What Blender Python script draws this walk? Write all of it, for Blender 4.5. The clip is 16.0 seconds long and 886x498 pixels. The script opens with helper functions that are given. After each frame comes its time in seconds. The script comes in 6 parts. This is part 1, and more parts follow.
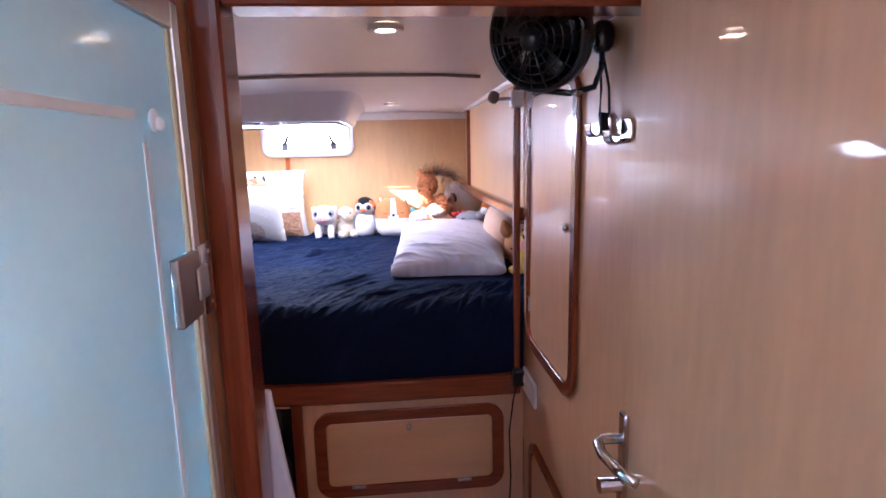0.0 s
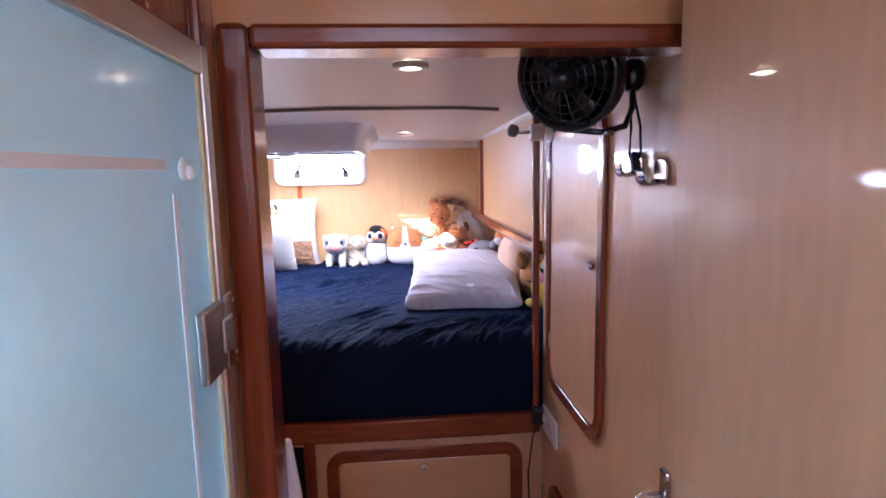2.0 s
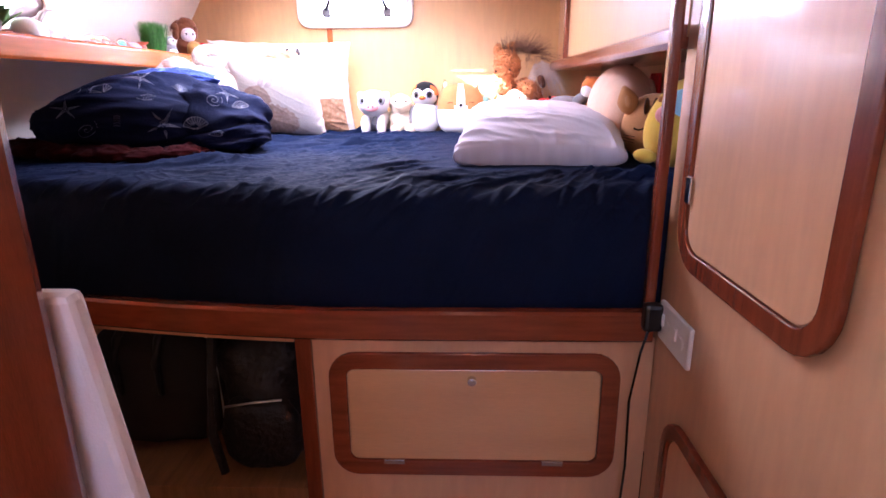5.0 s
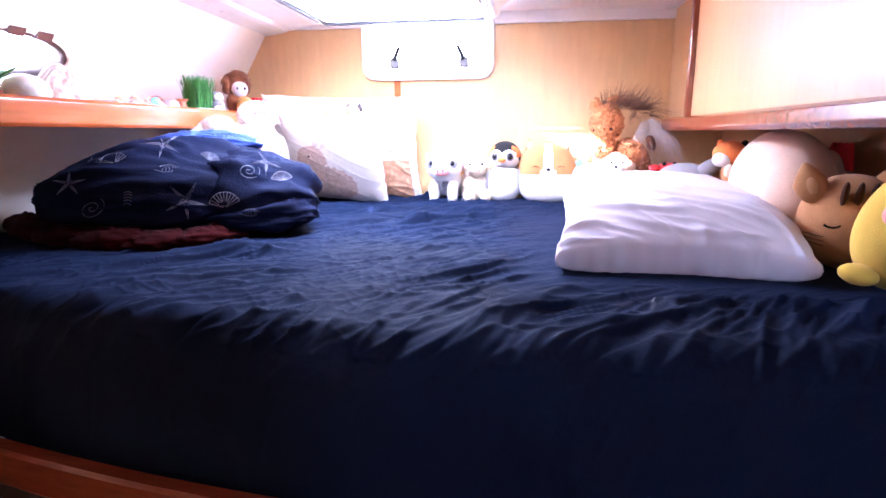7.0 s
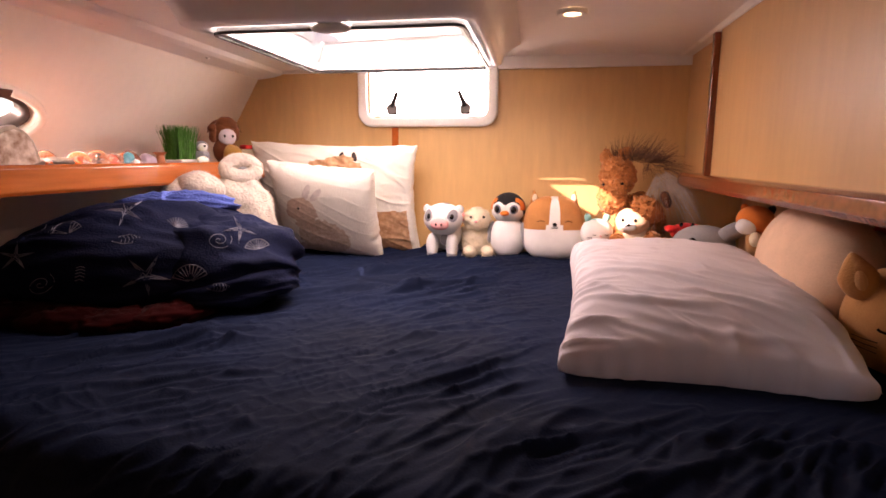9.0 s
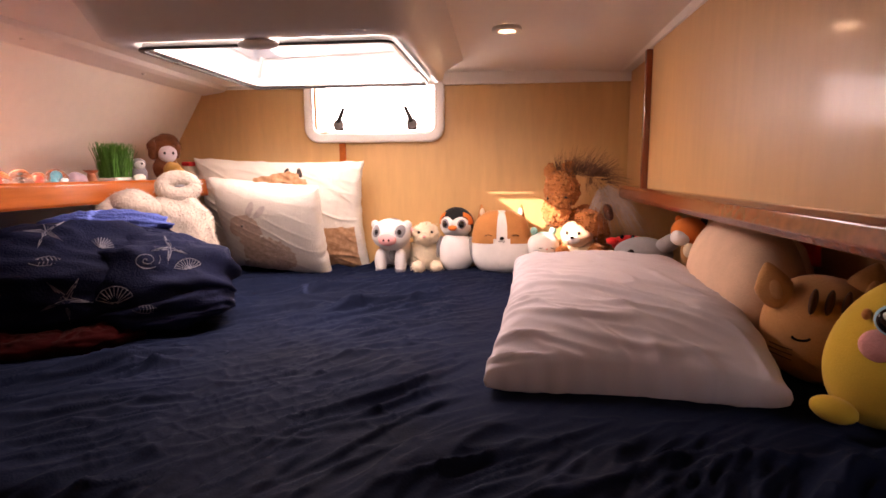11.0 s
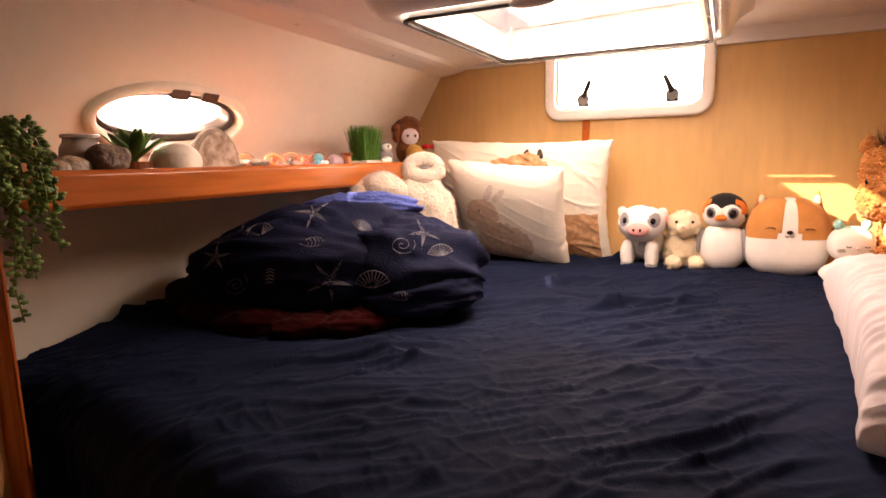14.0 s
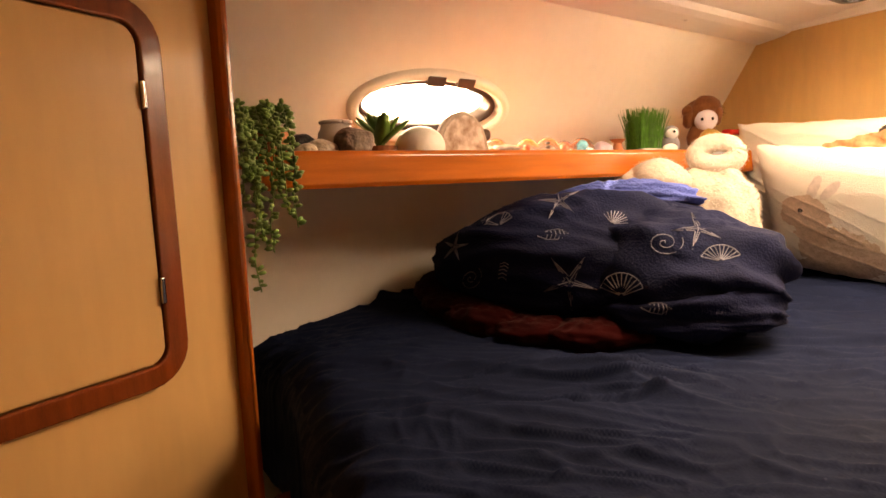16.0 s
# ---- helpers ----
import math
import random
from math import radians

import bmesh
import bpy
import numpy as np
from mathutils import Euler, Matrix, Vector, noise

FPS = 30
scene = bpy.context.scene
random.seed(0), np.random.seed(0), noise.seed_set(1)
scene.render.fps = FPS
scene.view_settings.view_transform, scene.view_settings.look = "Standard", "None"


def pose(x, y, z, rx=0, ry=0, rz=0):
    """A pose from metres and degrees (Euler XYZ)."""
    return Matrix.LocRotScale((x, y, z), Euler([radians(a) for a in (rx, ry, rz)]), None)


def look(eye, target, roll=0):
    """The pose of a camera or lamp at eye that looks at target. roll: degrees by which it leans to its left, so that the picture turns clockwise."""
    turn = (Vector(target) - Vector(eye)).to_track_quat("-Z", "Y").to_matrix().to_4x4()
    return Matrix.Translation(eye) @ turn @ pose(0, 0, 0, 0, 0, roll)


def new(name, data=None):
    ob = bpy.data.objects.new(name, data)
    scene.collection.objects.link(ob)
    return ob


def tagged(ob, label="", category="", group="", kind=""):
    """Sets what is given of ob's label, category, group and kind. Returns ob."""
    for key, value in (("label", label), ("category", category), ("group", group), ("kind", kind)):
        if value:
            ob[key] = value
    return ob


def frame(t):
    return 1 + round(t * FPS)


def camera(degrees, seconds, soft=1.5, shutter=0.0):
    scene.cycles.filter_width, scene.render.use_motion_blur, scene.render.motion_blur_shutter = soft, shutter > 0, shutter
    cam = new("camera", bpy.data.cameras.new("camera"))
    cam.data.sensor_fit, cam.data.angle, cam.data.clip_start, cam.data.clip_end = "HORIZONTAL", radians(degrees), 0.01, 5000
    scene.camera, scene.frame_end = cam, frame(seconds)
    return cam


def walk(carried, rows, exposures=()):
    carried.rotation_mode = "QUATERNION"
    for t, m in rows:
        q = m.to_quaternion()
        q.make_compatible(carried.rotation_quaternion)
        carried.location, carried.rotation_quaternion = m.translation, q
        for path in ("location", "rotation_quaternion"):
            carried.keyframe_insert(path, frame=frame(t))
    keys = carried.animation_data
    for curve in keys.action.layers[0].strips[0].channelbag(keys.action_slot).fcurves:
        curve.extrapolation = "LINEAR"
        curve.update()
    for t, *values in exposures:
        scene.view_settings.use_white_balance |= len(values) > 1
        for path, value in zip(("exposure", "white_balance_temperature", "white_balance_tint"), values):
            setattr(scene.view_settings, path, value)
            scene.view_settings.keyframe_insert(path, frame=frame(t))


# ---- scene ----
# Aft cabin of a sailing catamaran: short passage, cabin doorway, raised double berth. x to starboard of the view, y aft, z up.
cam = camera(77.0, 16.0, soft=1.6)
PATH = [
    (0, (0.23, 0.464, 1.592), (0.402, 2.425, 1.236), -1.3),
    (0.5, (0.223, 0.465, 1.592), (0.386, 2.429, 1.25), -1.3),
    (1, (0.213, 0.473, 1.617), (0.388, 2.442, 1.317), -1.1),
    (1.5, (0.203, 0.479, 1.624), (0.371, 2.453, 1.349), -1.0),
    (2, (0.194, 0.505, 1.623), (0.35, 2.48, 1.349), -1.2),
    (2.5, (0.214, 0.548, 1.61), (0.299, 2.533, 1.382), -1.5),
    (3, (0.229, 0.682, 1.56), (0.242, 2.663, 1.284), -1.6),
    (3.5, (0.247, 0.825, 1.46), (0.201, 2.79, 1.092), -0.8),
    (4, (0.244, 0.913, 1.418), (0.193, 2.869, 1.006), -0.4),
    (4.2, (0.257, 0.929, 1.385), (0.202, 2.876, 0.93), -0.4),
    (6.3, (0.167, 1.45, 1.238), (0.042, 3.358, 0.651), -1.2),
    (6.5, (0.163, 1.449, 1.247), (-0.022, 3.373, 0.733), -1.1),
    (7, (0.151, 1.59, 1.345), (-0.142, 3.526, 0.937), -0.2),
    (7.5, (0.129, 1.702, 1.394), (-0.12, 3.649, 1.007), 0.2),
    (8, (0.102, 1.789, 1.435), (-0.249, 3.722, 1.061), -0.4),
    (8.5, (0.122, 1.774, 1.453), (-0.231, 3.714, 1.117), 0.1),
    (9, (0.169, 1.769, 1.443), (-0.163, 3.714, 1.117), 0.2),
    (9.5, (0.175, 1.768, 1.438), (-0.113, 3.721, 1.118), 0.0),
    (10, (0.195, 1.768, 1.446), (-0.048, 3.73, 1.143), 0.1),
    (12.3, (0.274, 1.818, 1.443), (0.055, 3.788, 1.179), -0.4),
    (12.5, (0.252, 1.807, 1.454), (-0.05, 3.765, 1.185), -0.5),
    (13, (0.156, 1.813, 1.445), (-0.428, 3.704, 1.151), -1.0),
    (13.5, (0.118, 1.848, 1.436), (-0.686, 3.654, 1.135), -1.2),
    (14, (0.055, 1.925, 1.431), (-0.837, 3.686, 1.113), -1.0),
    (14.5, (0.023, 1.963, 1.426), (-0.984, 3.664, 1.12), -1.3),
    (15, (0.0, 2.021, 1.386), (-1.209, 3.596, 1.139), -1.8),
    (15.5, (0.037, 2.103, 1.393), (-1.461, 3.394, 1.095), -2.2),
    (16, (0.021, 2.137, 1.368), (-1.656, 3.2, 1.122), -2.1),
]
EXPOSURES = [
    (0.0, 2.73, 4880, 25), (2.5, 2.74, 4850, 25), (3.0, 2.74, 5050, 29), (3.5, 2.80, 5400, 33), (4.2, 2.85, 5500, 38), (6.3, 4.0, 4750, 31), (7.0, 3.6, 4800, 30), (7.5, 2.6, 5300, 31), (8.0, 2.15, 6350, 31),
    (8.6, 1.85, 7250, 35), (10.2, 1.72, 7900, 38), (12.5, 1.78, 8300, 38), (13.0, 1.95, 8700, 36), (14.0, 1.90, 9500, 34), (15.0, 1.95, 10600, 30), (15.5, 1.97, 12200, 29), (16.0, 2.32, 13800, 27),
]
walk(cam, [(t, look(eye, target, roll)) for t, eye, target, roll in PATH], EXPOSURES)

# ---- world, sun and large lights ----
SUN_WAY = Vector((1.45, 1.12, -1.0)).normalized()
world = bpy.data.worlds.new("daylight")
scene.world = world
world.use_nodes = True
wn = world.node_tree.nodes
sky = wn.new("ShaderNodeTexSky")
sky.sky_type, sky.sun_disc = "NISHITA", False
sky.sun_elevation, sky.sun_rotation = math.asin(-SUN_WAY.z), math.atan2(-SUN_WAY.x, -SUN_WAY.y)
world.node_tree.links.new(sky.outputs[0], wn["Background"].inputs[0])
wn["Background"].inputs[1].default_value = 0.12


def lamp(name, kind, m, power, colour, **sizes):
    data = bpy.data.lights.new(name, kind)
    data.energy, data.color = power, colour
    for k, v in sizes.items():
        if k == "angle":
            data.angle = v
        elif k == "radius":
            data.shadow_soft_size = v
        elif k == "size":
            data.shape, data.size, data.size_y = "RECTANGLE", v[0], v[1]
    ob = new(name, data)
    ob.matrix_world = m
    return ob


lamp("sun", "SUN", look((-6, 0, 8), Vector((-6, 0, 8)) + SUN_WAY), 5.0, (1.0, 0.93, 0.84), angle=radians(0.5))
lamp("hatch_daylight", "AREA", look((-0.27, 3.24, 1.80), (-0.27, 3.24, 0.0)), 3.9, (1.0, 0.97, 0.94), size=(0.52, 0.54))
lamp("window_daylight", "AREA", look((-0.26, 4.06, 1.70), (-0.26, 3.0, 1.55)), 1.4, (1.0, 0.98, 0.96), size=(0.46, 0.19))
lamp("porthole_daylight", "AREA", look((-1.19, 2.825, 1.565), (-0.3, 2.825, 1.35)), 0.45, (1.0, 0.95, 0.9), size=(0.34, 0.10))
lamp("shower_daylight", "AREA", look((-1.15, 0.85, 1.20), (-0.05, 0.9, 1.0)), 8.5, (0.80, 0.93, 1.0), size=(0.6, 0.5))
# fill lamp added at the passage's forward end, no known source there
lamp("companionway_daylight", "AREA", look((0.25, -0.72, 1.75), (0.3, 1.5, 1.1)), 0.52, (1.0, 0.92, 0.84), size=(0.5, 0.55))
lamp("near_ceiling_light", "AREA", look((0.228, 1.655, 1.815), (0.228, 1.655, 0.0)), 0.05, (1.0, 0.70, 0.40), size=(0.04, 0.04))
lamp("far_ceiling_light", "AREA", look((0.241, 3.325, 1.795), (0.241, 3.325, 0.0)), 0.2, (1.0, 0.70, 0.40), size=(0.04, 0.04))
# fill lamp added under the solid passage ceiling, which has no opening
lamp("passage_skylight", "AREA", look((0.27, 0.25, 1.992), (0.27, 0.25, 0.0)), 0.42, (1.0, 0.93, 0.86), size=(0.5, 0.9))

# ---- materials ----


def material(name, base, rough=0.6, vary=0.12, scale=6.0, stretch=(1, 1, 1), bump=0.1, bump_scale=60.0, metal=0.0, coat=0.0, sheen=0.0, second=None, trans=0.0, ior=1.45, emit=0.0, subsurf=0.0, spec=0.5, relief=0.01):
    """A surface with broad colour variation, a second fine one and a fine relief, in metres of the world."""
    m = bpy.data.materials.new(name)
    m.use_nodes = True
    t = m.node_tree
    p = t.nodes["Principled BSDF"]
    geo = t.nodes.new("ShaderNodeNewGeometry")
    mp = t.nodes.new("ShaderNodeMapping")
    mp.inputs["Scale"].default_value = stretch
    t.links.new(geo.outputs["Position"], mp.inputs[0])
    n1 = t.nodes.new("ShaderNodeTexNoise")
    n1.inputs["Scale"].default_value, n1.inputs["Detail"].default_value = scale, 4
    n2 = t.nodes.new("ShaderNodeTexNoise")
    n2.inputs["Scale"].default_value, n2.inputs["Detail"].default_value = bump_scale, 3
    for n in (n1, n2):
        t.links.new(mp.outputs[0], n.inputs["Vector"])
    add = t.nodes.new("ShaderNodeMix")
    add.inputs[0].default_value = 0.35
    t.links.new(n1.outputs["Fac"], add.inputs[2])
    t.links.new(n2.outputs["Fac"], add.inputs[3])
    ramp = t.nodes.new("ShaderNodeValToRGB")
    lo = [c * (1 - vary) for c in base]
    hi = [min(1, c * (1 + vary)) for c in base] if second is None else second
    ramp.color_ramp.elements[0].position, ramp.color_ramp.elements[1].position = 0.32, 0.68
    ramp.color_ramp.elements[0].color, ramp.color_ramp.elements[1].color = (*lo, 1), (*hi, 1)
    t.links.new(add.outputs[0], ramp.inputs[0])
    t.links.new(ramp.outputs[0], p.inputs["Base Color"])
    bn = t.nodes.new("ShaderNodeBump")
    bn.inputs["Strength"].default_value, bn.inputs["Distance"].default_value = bump, relief
    t.links.new(n2.outputs["Fac"], bn.inputs["Height"])
    t.links.new(bn.outputs[0], p.inputs["Normal"])
    rr = t.nodes.new("ShaderNodeMapRange")
    rr.inputs[3].default_value, rr.inputs[4].default_value = max(0.02, rough * 0.85), min(1, rough * 1.15)
    t.links.new(n1.outputs["Fac"], rr.inputs[0])
    t.links.new(rr.outputs[0], p.inputs["Roughness"])
    p.inputs["Metallic"].default_value = metal
    p.inputs["Coat Weight"].default_value = coat
    p.inputs["Coat Roughness"].default_value = 0.10
    p.inputs["Sheen Weight"].default_value = sheen
    p.inputs["Transmission Weight"].default_value = trans
    p.inputs["IOR"].default_value = ior
    p.inputs["Subsurface Weight"].default_value = subsurf
    p.inputs["Specular IOR Level"].default_value = spec
    if emit:
        p.inputs["Emission Color"].default_value = (1.0, 0.72, 0.4, 1)
        p.inputs["Emission Strength"].default_value = emit
    return m


VENEER = material("maple_veneer", (0.63, 0.335, 0.165), 0.42, 0.13, 2.0, (2.6, 2.6, 0.45), 0.012, 20, coat=0.85, spec=0.35)
VENEER.node_tree.nodes["Principled BSDF"].inputs["Coat Roughness"].default_value = 0.045
VENEER_SATIN = material("satin_maple_veneer", (0.61, 0.355, 0.155), 0.42, 0.085, 2.0, (2.6, 2.6, 0.45), 0.012, 20, coat=0.15, spec=0.3)
VENEER_FLAT = material("maple_veneer_level", (0.63, 0.345, 0.150), 0.2, 0.085, 2.2, (0.7, 7, 7), 0.02, 60, coat=0.6)
VENEER_SOFT = material("golden_maple_veneer", (0.63, 0.382, 0.162), 0.36, 0.11, 2.0, (2.6, 2.6, 0.45), 0.012, 20, coat=0.4, spec=0.35)
VENEER_SOFT.node_tree.nodes["Principled BSDF"].inputs["Coat Roughness"].default_value = 0.22
MAHOGANY = material("varnished_mahogany", (0.19, 0.040, 0.013), 0.2, 0.3, 5.0, (14, 14, 1.2), 0.04, 120, coat=0.5)
MAHOGANY_LEVEL = material("varnished_mahogany_level", (0.21, 0.045, 0.014), 0.2, 0.3, 5.0, (1.2, 14, 14), 0.04, 120, coat=0.5)
CHERRY = material("varnished_cherry", (0.44, 0.105, 0.020), 0.22, 0.22, 5.0, (14, 1.2, 14), 0.04, 120, coat=0.5)
LINER = material("white_gelcoat_liner", (0.78, 0.74, 0.70), 0.34, 0.03, 3.0, bump=0.05, bump_scale=35)
POST_RED = material("varnished_red_mahogany", (0.34, 0.085, 0.020), 0.2, 0.25, 5.0, (14, 14, 1.2), 0.04, 120, coat=0.5)
HULL = material("cream_hull_liner", (0.84, 0.77, 0.67), 0.5, 0.04, 3.0, bump=0.05, bump_scale=40)
MOULDING = material("white_plastic_moulding", (0.80, 0.78, 0.75), 0.3, 0.03, 5.0, bump=0.03)
GREY_TRIM = material("grey_trim_strip", (0.22, 0.20, 0.19), 0.4, 0.1)
BLACK = material("black_plastic", (0.012, 0.012, 0.013), 0.28, 0.2, bump=0.04)
CHROME = material("polished_steel", (0.62, 0.60, 0.57), 0.16, 0.06, metal=1.0, bump=0.02)
ALUMINIUM = material("satin_aluminium", (0.62, 0.63, 0.62), 0.34, 0.08, metal=0.9, bump=0.03)
FLOORING = material("teak_and_holly_sole", (0.30, 0.16, 0.07), 0.35, 0.25, 5.0, (12, 0.7, 1), 0.05, 60)
NAVY = material("navy_crinkled_cotton", (0.0066, 0.0112, 0.029), 0.80, 0.3, 4.0, bump=0.10, bump_scale=260, spec=0.06)
WHITE_COTTON = material("white_cotton", (0.64, 0.59, 0.59), 0.85, 0.04, 5.0, bump=0.08, bump_scale=500, sheen=0.05)
CREAM_VELVET = material("cream_velvet", (0.80, 0.74, 0.64), 0.85, 0.05, 8.0, bump=0.3, bump_scale=300, sheen=0.2)


# ---- modelling helpers ----


def part(name, bm, mat, parent=None, label="", smooth=False):
    """Links a bmesh, built in world metres, as one mesh object under parent."""
    me = bpy.data.meshes.new(name)
    bmesh.ops.recalc_face_normals(bm, faces=bm.faces)
    if smooth:
        for f in bm.faces:
            f.smooth = True
    bm.to_mesh(me)
    bm.free()
    me.materials.append(mat)
    ob = new(name, me)
    if parent is not None:
        ob.parent = parent
        ob.matrix_parent_inverse = Matrix() if parent.parent else Matrix.Translation(-parent.location)
    if label:
        ob["label"] = label
    return ob


def thing(name, at, label, category, group="", kind=""):
    """An empty at the base of a thing, which parents its parts."""
    ob = new(name)
    ob.empty_display_size = 0.05
    ob.location = at
    return tagged(ob, label, category, group, kind)


def solid(name, bm, mat, label, category, kind="", group="", smooth=False):
    return tagged(part(name, bm, mat, None, "", smooth), label, category, group, kind)


def box(lo, hi, bevel=0.0, m=None, bm=None, segments=2):
    """A box between two corners, its edges rounded by bevel, moved by m."""
    b = bmesh.new()
    c = [(a + z) / 2 for a, z in zip(lo, hi)]
    bmesh.ops.create_cube(b, size=1, matrix=Matrix.Translation(c) @ Matrix.Diagonal((*[abs(z - a) for a, z in zip(lo, hi)], 1)))
    if bevel:
        bmesh.ops.bevel(b, geom=b.edges[:], offset=bevel, segments=segments, affect="EDGES", profile=0.5)
    if m is not None:
        b.transform(m)
    return merge(bm, b) if bm is not None else b


def merge(bm, other):
    me = bpy.data.meshes.new("scrap")
    other.to_mesh(me)
    other.free()
    bm.from_mesh(me)
    bpy.data.meshes.remove(me)
    return bm


def rod(a, b, r, r2=None, sides=12, bm=None):
    """A round bar from a to b."""
    a, b = Vector(a), Vector(b)
    out = bmesh.new()
    q = (b - a).to_track_quat("Z", "Y").to_matrix().to_4x4()
    bmesh.ops.create_cone(out, cap_ends=True, segments=sides, radius1=r, radius2=r if r2 is None else r2, depth=(b - a).length, matrix=Matrix.Translation((a + b) / 2) @ q)
    return merge(bm, out) if bm is not None else out


def blob(c, r, rot=(0, 0, 0), fuzz=0.0, freq=30.0, seg=24, bm=None, square=1.0, m=None):
    """A soft rounded body: an ellipsoid, squarer for square < 1, with an uneven skin."""
    out = bmesh.new()
    bmesh.ops.create_uvsphere(out, u_segments=seg, v_segments=max(8, seg * 2 // 3), radius=1)
    for v in out.verts:
        p = Vector([math.copysign(abs(k) ** square, k) for k in v.co])
        v.co = Vector((p.x * r[0], p.y * r[1], p.z * r[2]))
        if fuzz:
            n = p.normalized()
            v.co += n * fuzz * (noise.noise(v.co * freq + Vector(c) * 9) + 0.5 * noise.noise(v.co * freq * 2.3))
    out.transform(pose(*c, *rot))
    if m is not None:
        out.transform(m)
    return merge(bm, out) if bm is not None else out


def tube(points, r, sides=8, bm=None, taper=None):
    """A round cord through points."""
    out = bmesh.new()
    pts = [Vector(p) for p in points]
    rings = []
    for i, p in enumerate(pts):
        d = (pts[min(i + 1, len(pts) - 1)] - pts[max(i - 1, 0)]).normalized()
        q = d.to_track_quat("Z", "Y").to_matrix()
        rr = r if taper is None else r + (taper - r) * i / (len(pts) - 1)
        rings.append([out.verts.new(p + q @ Vector((rr * math.cos(k * math.tau / sides), rr * math.sin(k * math.tau / sides), 0))) for k in range(sides)])
    for a, b in zip(rings, rings[1:]):
        for k in range(sides):
            out.faces.new((a[k], a[(k + 1) % sides], b[(k + 1) % sides], b[k]))
    out.faces.new(rings[0][::-1])
    out.faces.new(rings[-1])
    return merge(bm, out) if bm is not None else out


def prism(outline, height, axis="z", at=0.0, bevel=0.0):
    """A flat outline (pairs) raised by height along an axis. Axis x takes (y, z), axis y takes (x, z), axis z takes (x, y)."""
    out = bmesh.new()
    place = {"x": lambda u, v: (at, u, v), "y": lambda u, v: (u, at, v), "z": lambda u, v: (u, v, at)}[axis]
    face = out.faces.new([out.verts.new(place(u, v)) for u, v in outline])
    made = bmesh.ops.extrude_face_region(out, geom=[face])
    step = Vector({"x": (height, 0, 0), "y": (0, height, 0), "z": (0, 0, height)}[axis])
    bmesh.ops.translate(out, verts=[g for g in made["geom"] if isinstance(g, bmesh.types.BMVert)], vec=step)
    bmesh.ops.recalc_face_normals(out, faces=out.faces)
    if bevel:
        bmesh.ops.bevel(out, geom=out.edges[:], offset=bevel, segments=2, affect="EDGES", profile=0.5)
    return out


def round_rect(u0, v0, u1, v1, r, n=6):
    pts = []
    for cu, cv, a in ((u1 - r, v1 - r, 0), (u0 + r, v1 - r, 90), (u0 + r, v0 + r, 180), (u1 - r, v0 + r, 270)):
        pts += [(cu + r * math.cos(radians(a + 90 * k / n)), cv + r * math.sin(radians(a + 90 * k / n))) for k in range(n + 1)]
    return pts


def ring(outer, inner, height, axis="y", at=0.0, bevel=0.0):
    """A frame between two outlines with equal numbers of points, raised along an axis."""
    out = bmesh.new()
    place = {"x": lambda u, v, w: (at + w, u, v), "y": lambda u, v, w: (u, at + w, v), "z": lambda u, v, w: (u, v, at + w)}[axis]
    loops = [[out.verts.new(place(u, v, w)) for u, v in line] for line, w in ((outer, 0), (outer, height), (inner, height), (inner, 0))]
    n = len(outer)
    for a, b in zip(loops, loops[1:] + loops[:1]):
        for k in range(n):
            out.faces.new((a[k], a[(k + 1) % n], b[(k + 1) % n], b[k]))
    bmesh.ops.recalc_face_normals(out, faces=out.faces)
    if bevel:
        sharp = [e for e in out.edges if e.calc_face_angle(0) > 1.0]
        bmesh.ops.bevel(out, geom=sharp, offset=bevel, segments=3, affect="EDGES", profile=0.5)
    return out


# ---- the structure ----
WALL_X = 0.66      # passage wall on the inboard side
AFT_Y = 3.95
BED_Z = 1.077
RAIL_Y = 2.24

solid("floor", box((-1.3, -0.9, -0.05), (0.80, 2.9, 0.0)), FLOORING, "varnished teak cabin sole, mostly out of sight", "floor", "structure")
solid("wall_inboard", box((WALL_X, -0.9, 0.0), (WALL_X + 0.10, 2.262, 2.05)), VENEER, "glossy maple veneer bulkhead along the passage", "wall", "structure")
solid("wall_berth_inboard", box((0.90, 2.24, 0.0), (0.96, AFT_Y, 2.0)), VENEER, "glossy maple veneer bulkhead beside the berth", "wall", "structure")
solid("wall_forward", box((-1.3, -0.95, 0.0), (-0.02, -0.85, 2.05)), VENEER, "plain veneer wall behind the passage", "wall", "structure")
# unseen closing walls, with a made-up gap behind the added forward lamp
solid("wall_forward_beam", box((-0.02, -0.95, 2.02), (WALL_X, -0.85, 2.05)), VENEER, "unseen veneer beam over the gap left for the fill lamp", "wall", "structure")
solid("wall_forward_sill", box((-0.02, -0.95, 0.0), (WALL_X, -0.85, 1.40)), VENEER, "unseen veneer wall under the gap left for the fill lamp", "wall", "structure")
solid("ceiling_passage", box((-1.3, -0.9, 2.0), (WALL_X, 1.40, 2.06)), VENEER_FLAT, "veneered passage ceiling", "ceiling", "structure")
solid("wall_shower_outboard", box((-1.3, -0.85, 0.0), (-1.2, 1.36, 2.0)), LINER, "white shower compartment wall", "wall", "structure")
solid("wall_shower_forward", box((-1.2, 0.30, 0.0), (-0.075, 0.34, 2.0)), LINER, "white shower compartment wall", "wall", "structure")
solid("wall_passage_outboard", box((-0.09, -0.85, 0.0), (-0.03, 0.29, 2.0)), VENEER, "maple veneer passage wall beside the shower", "wall", "structure")

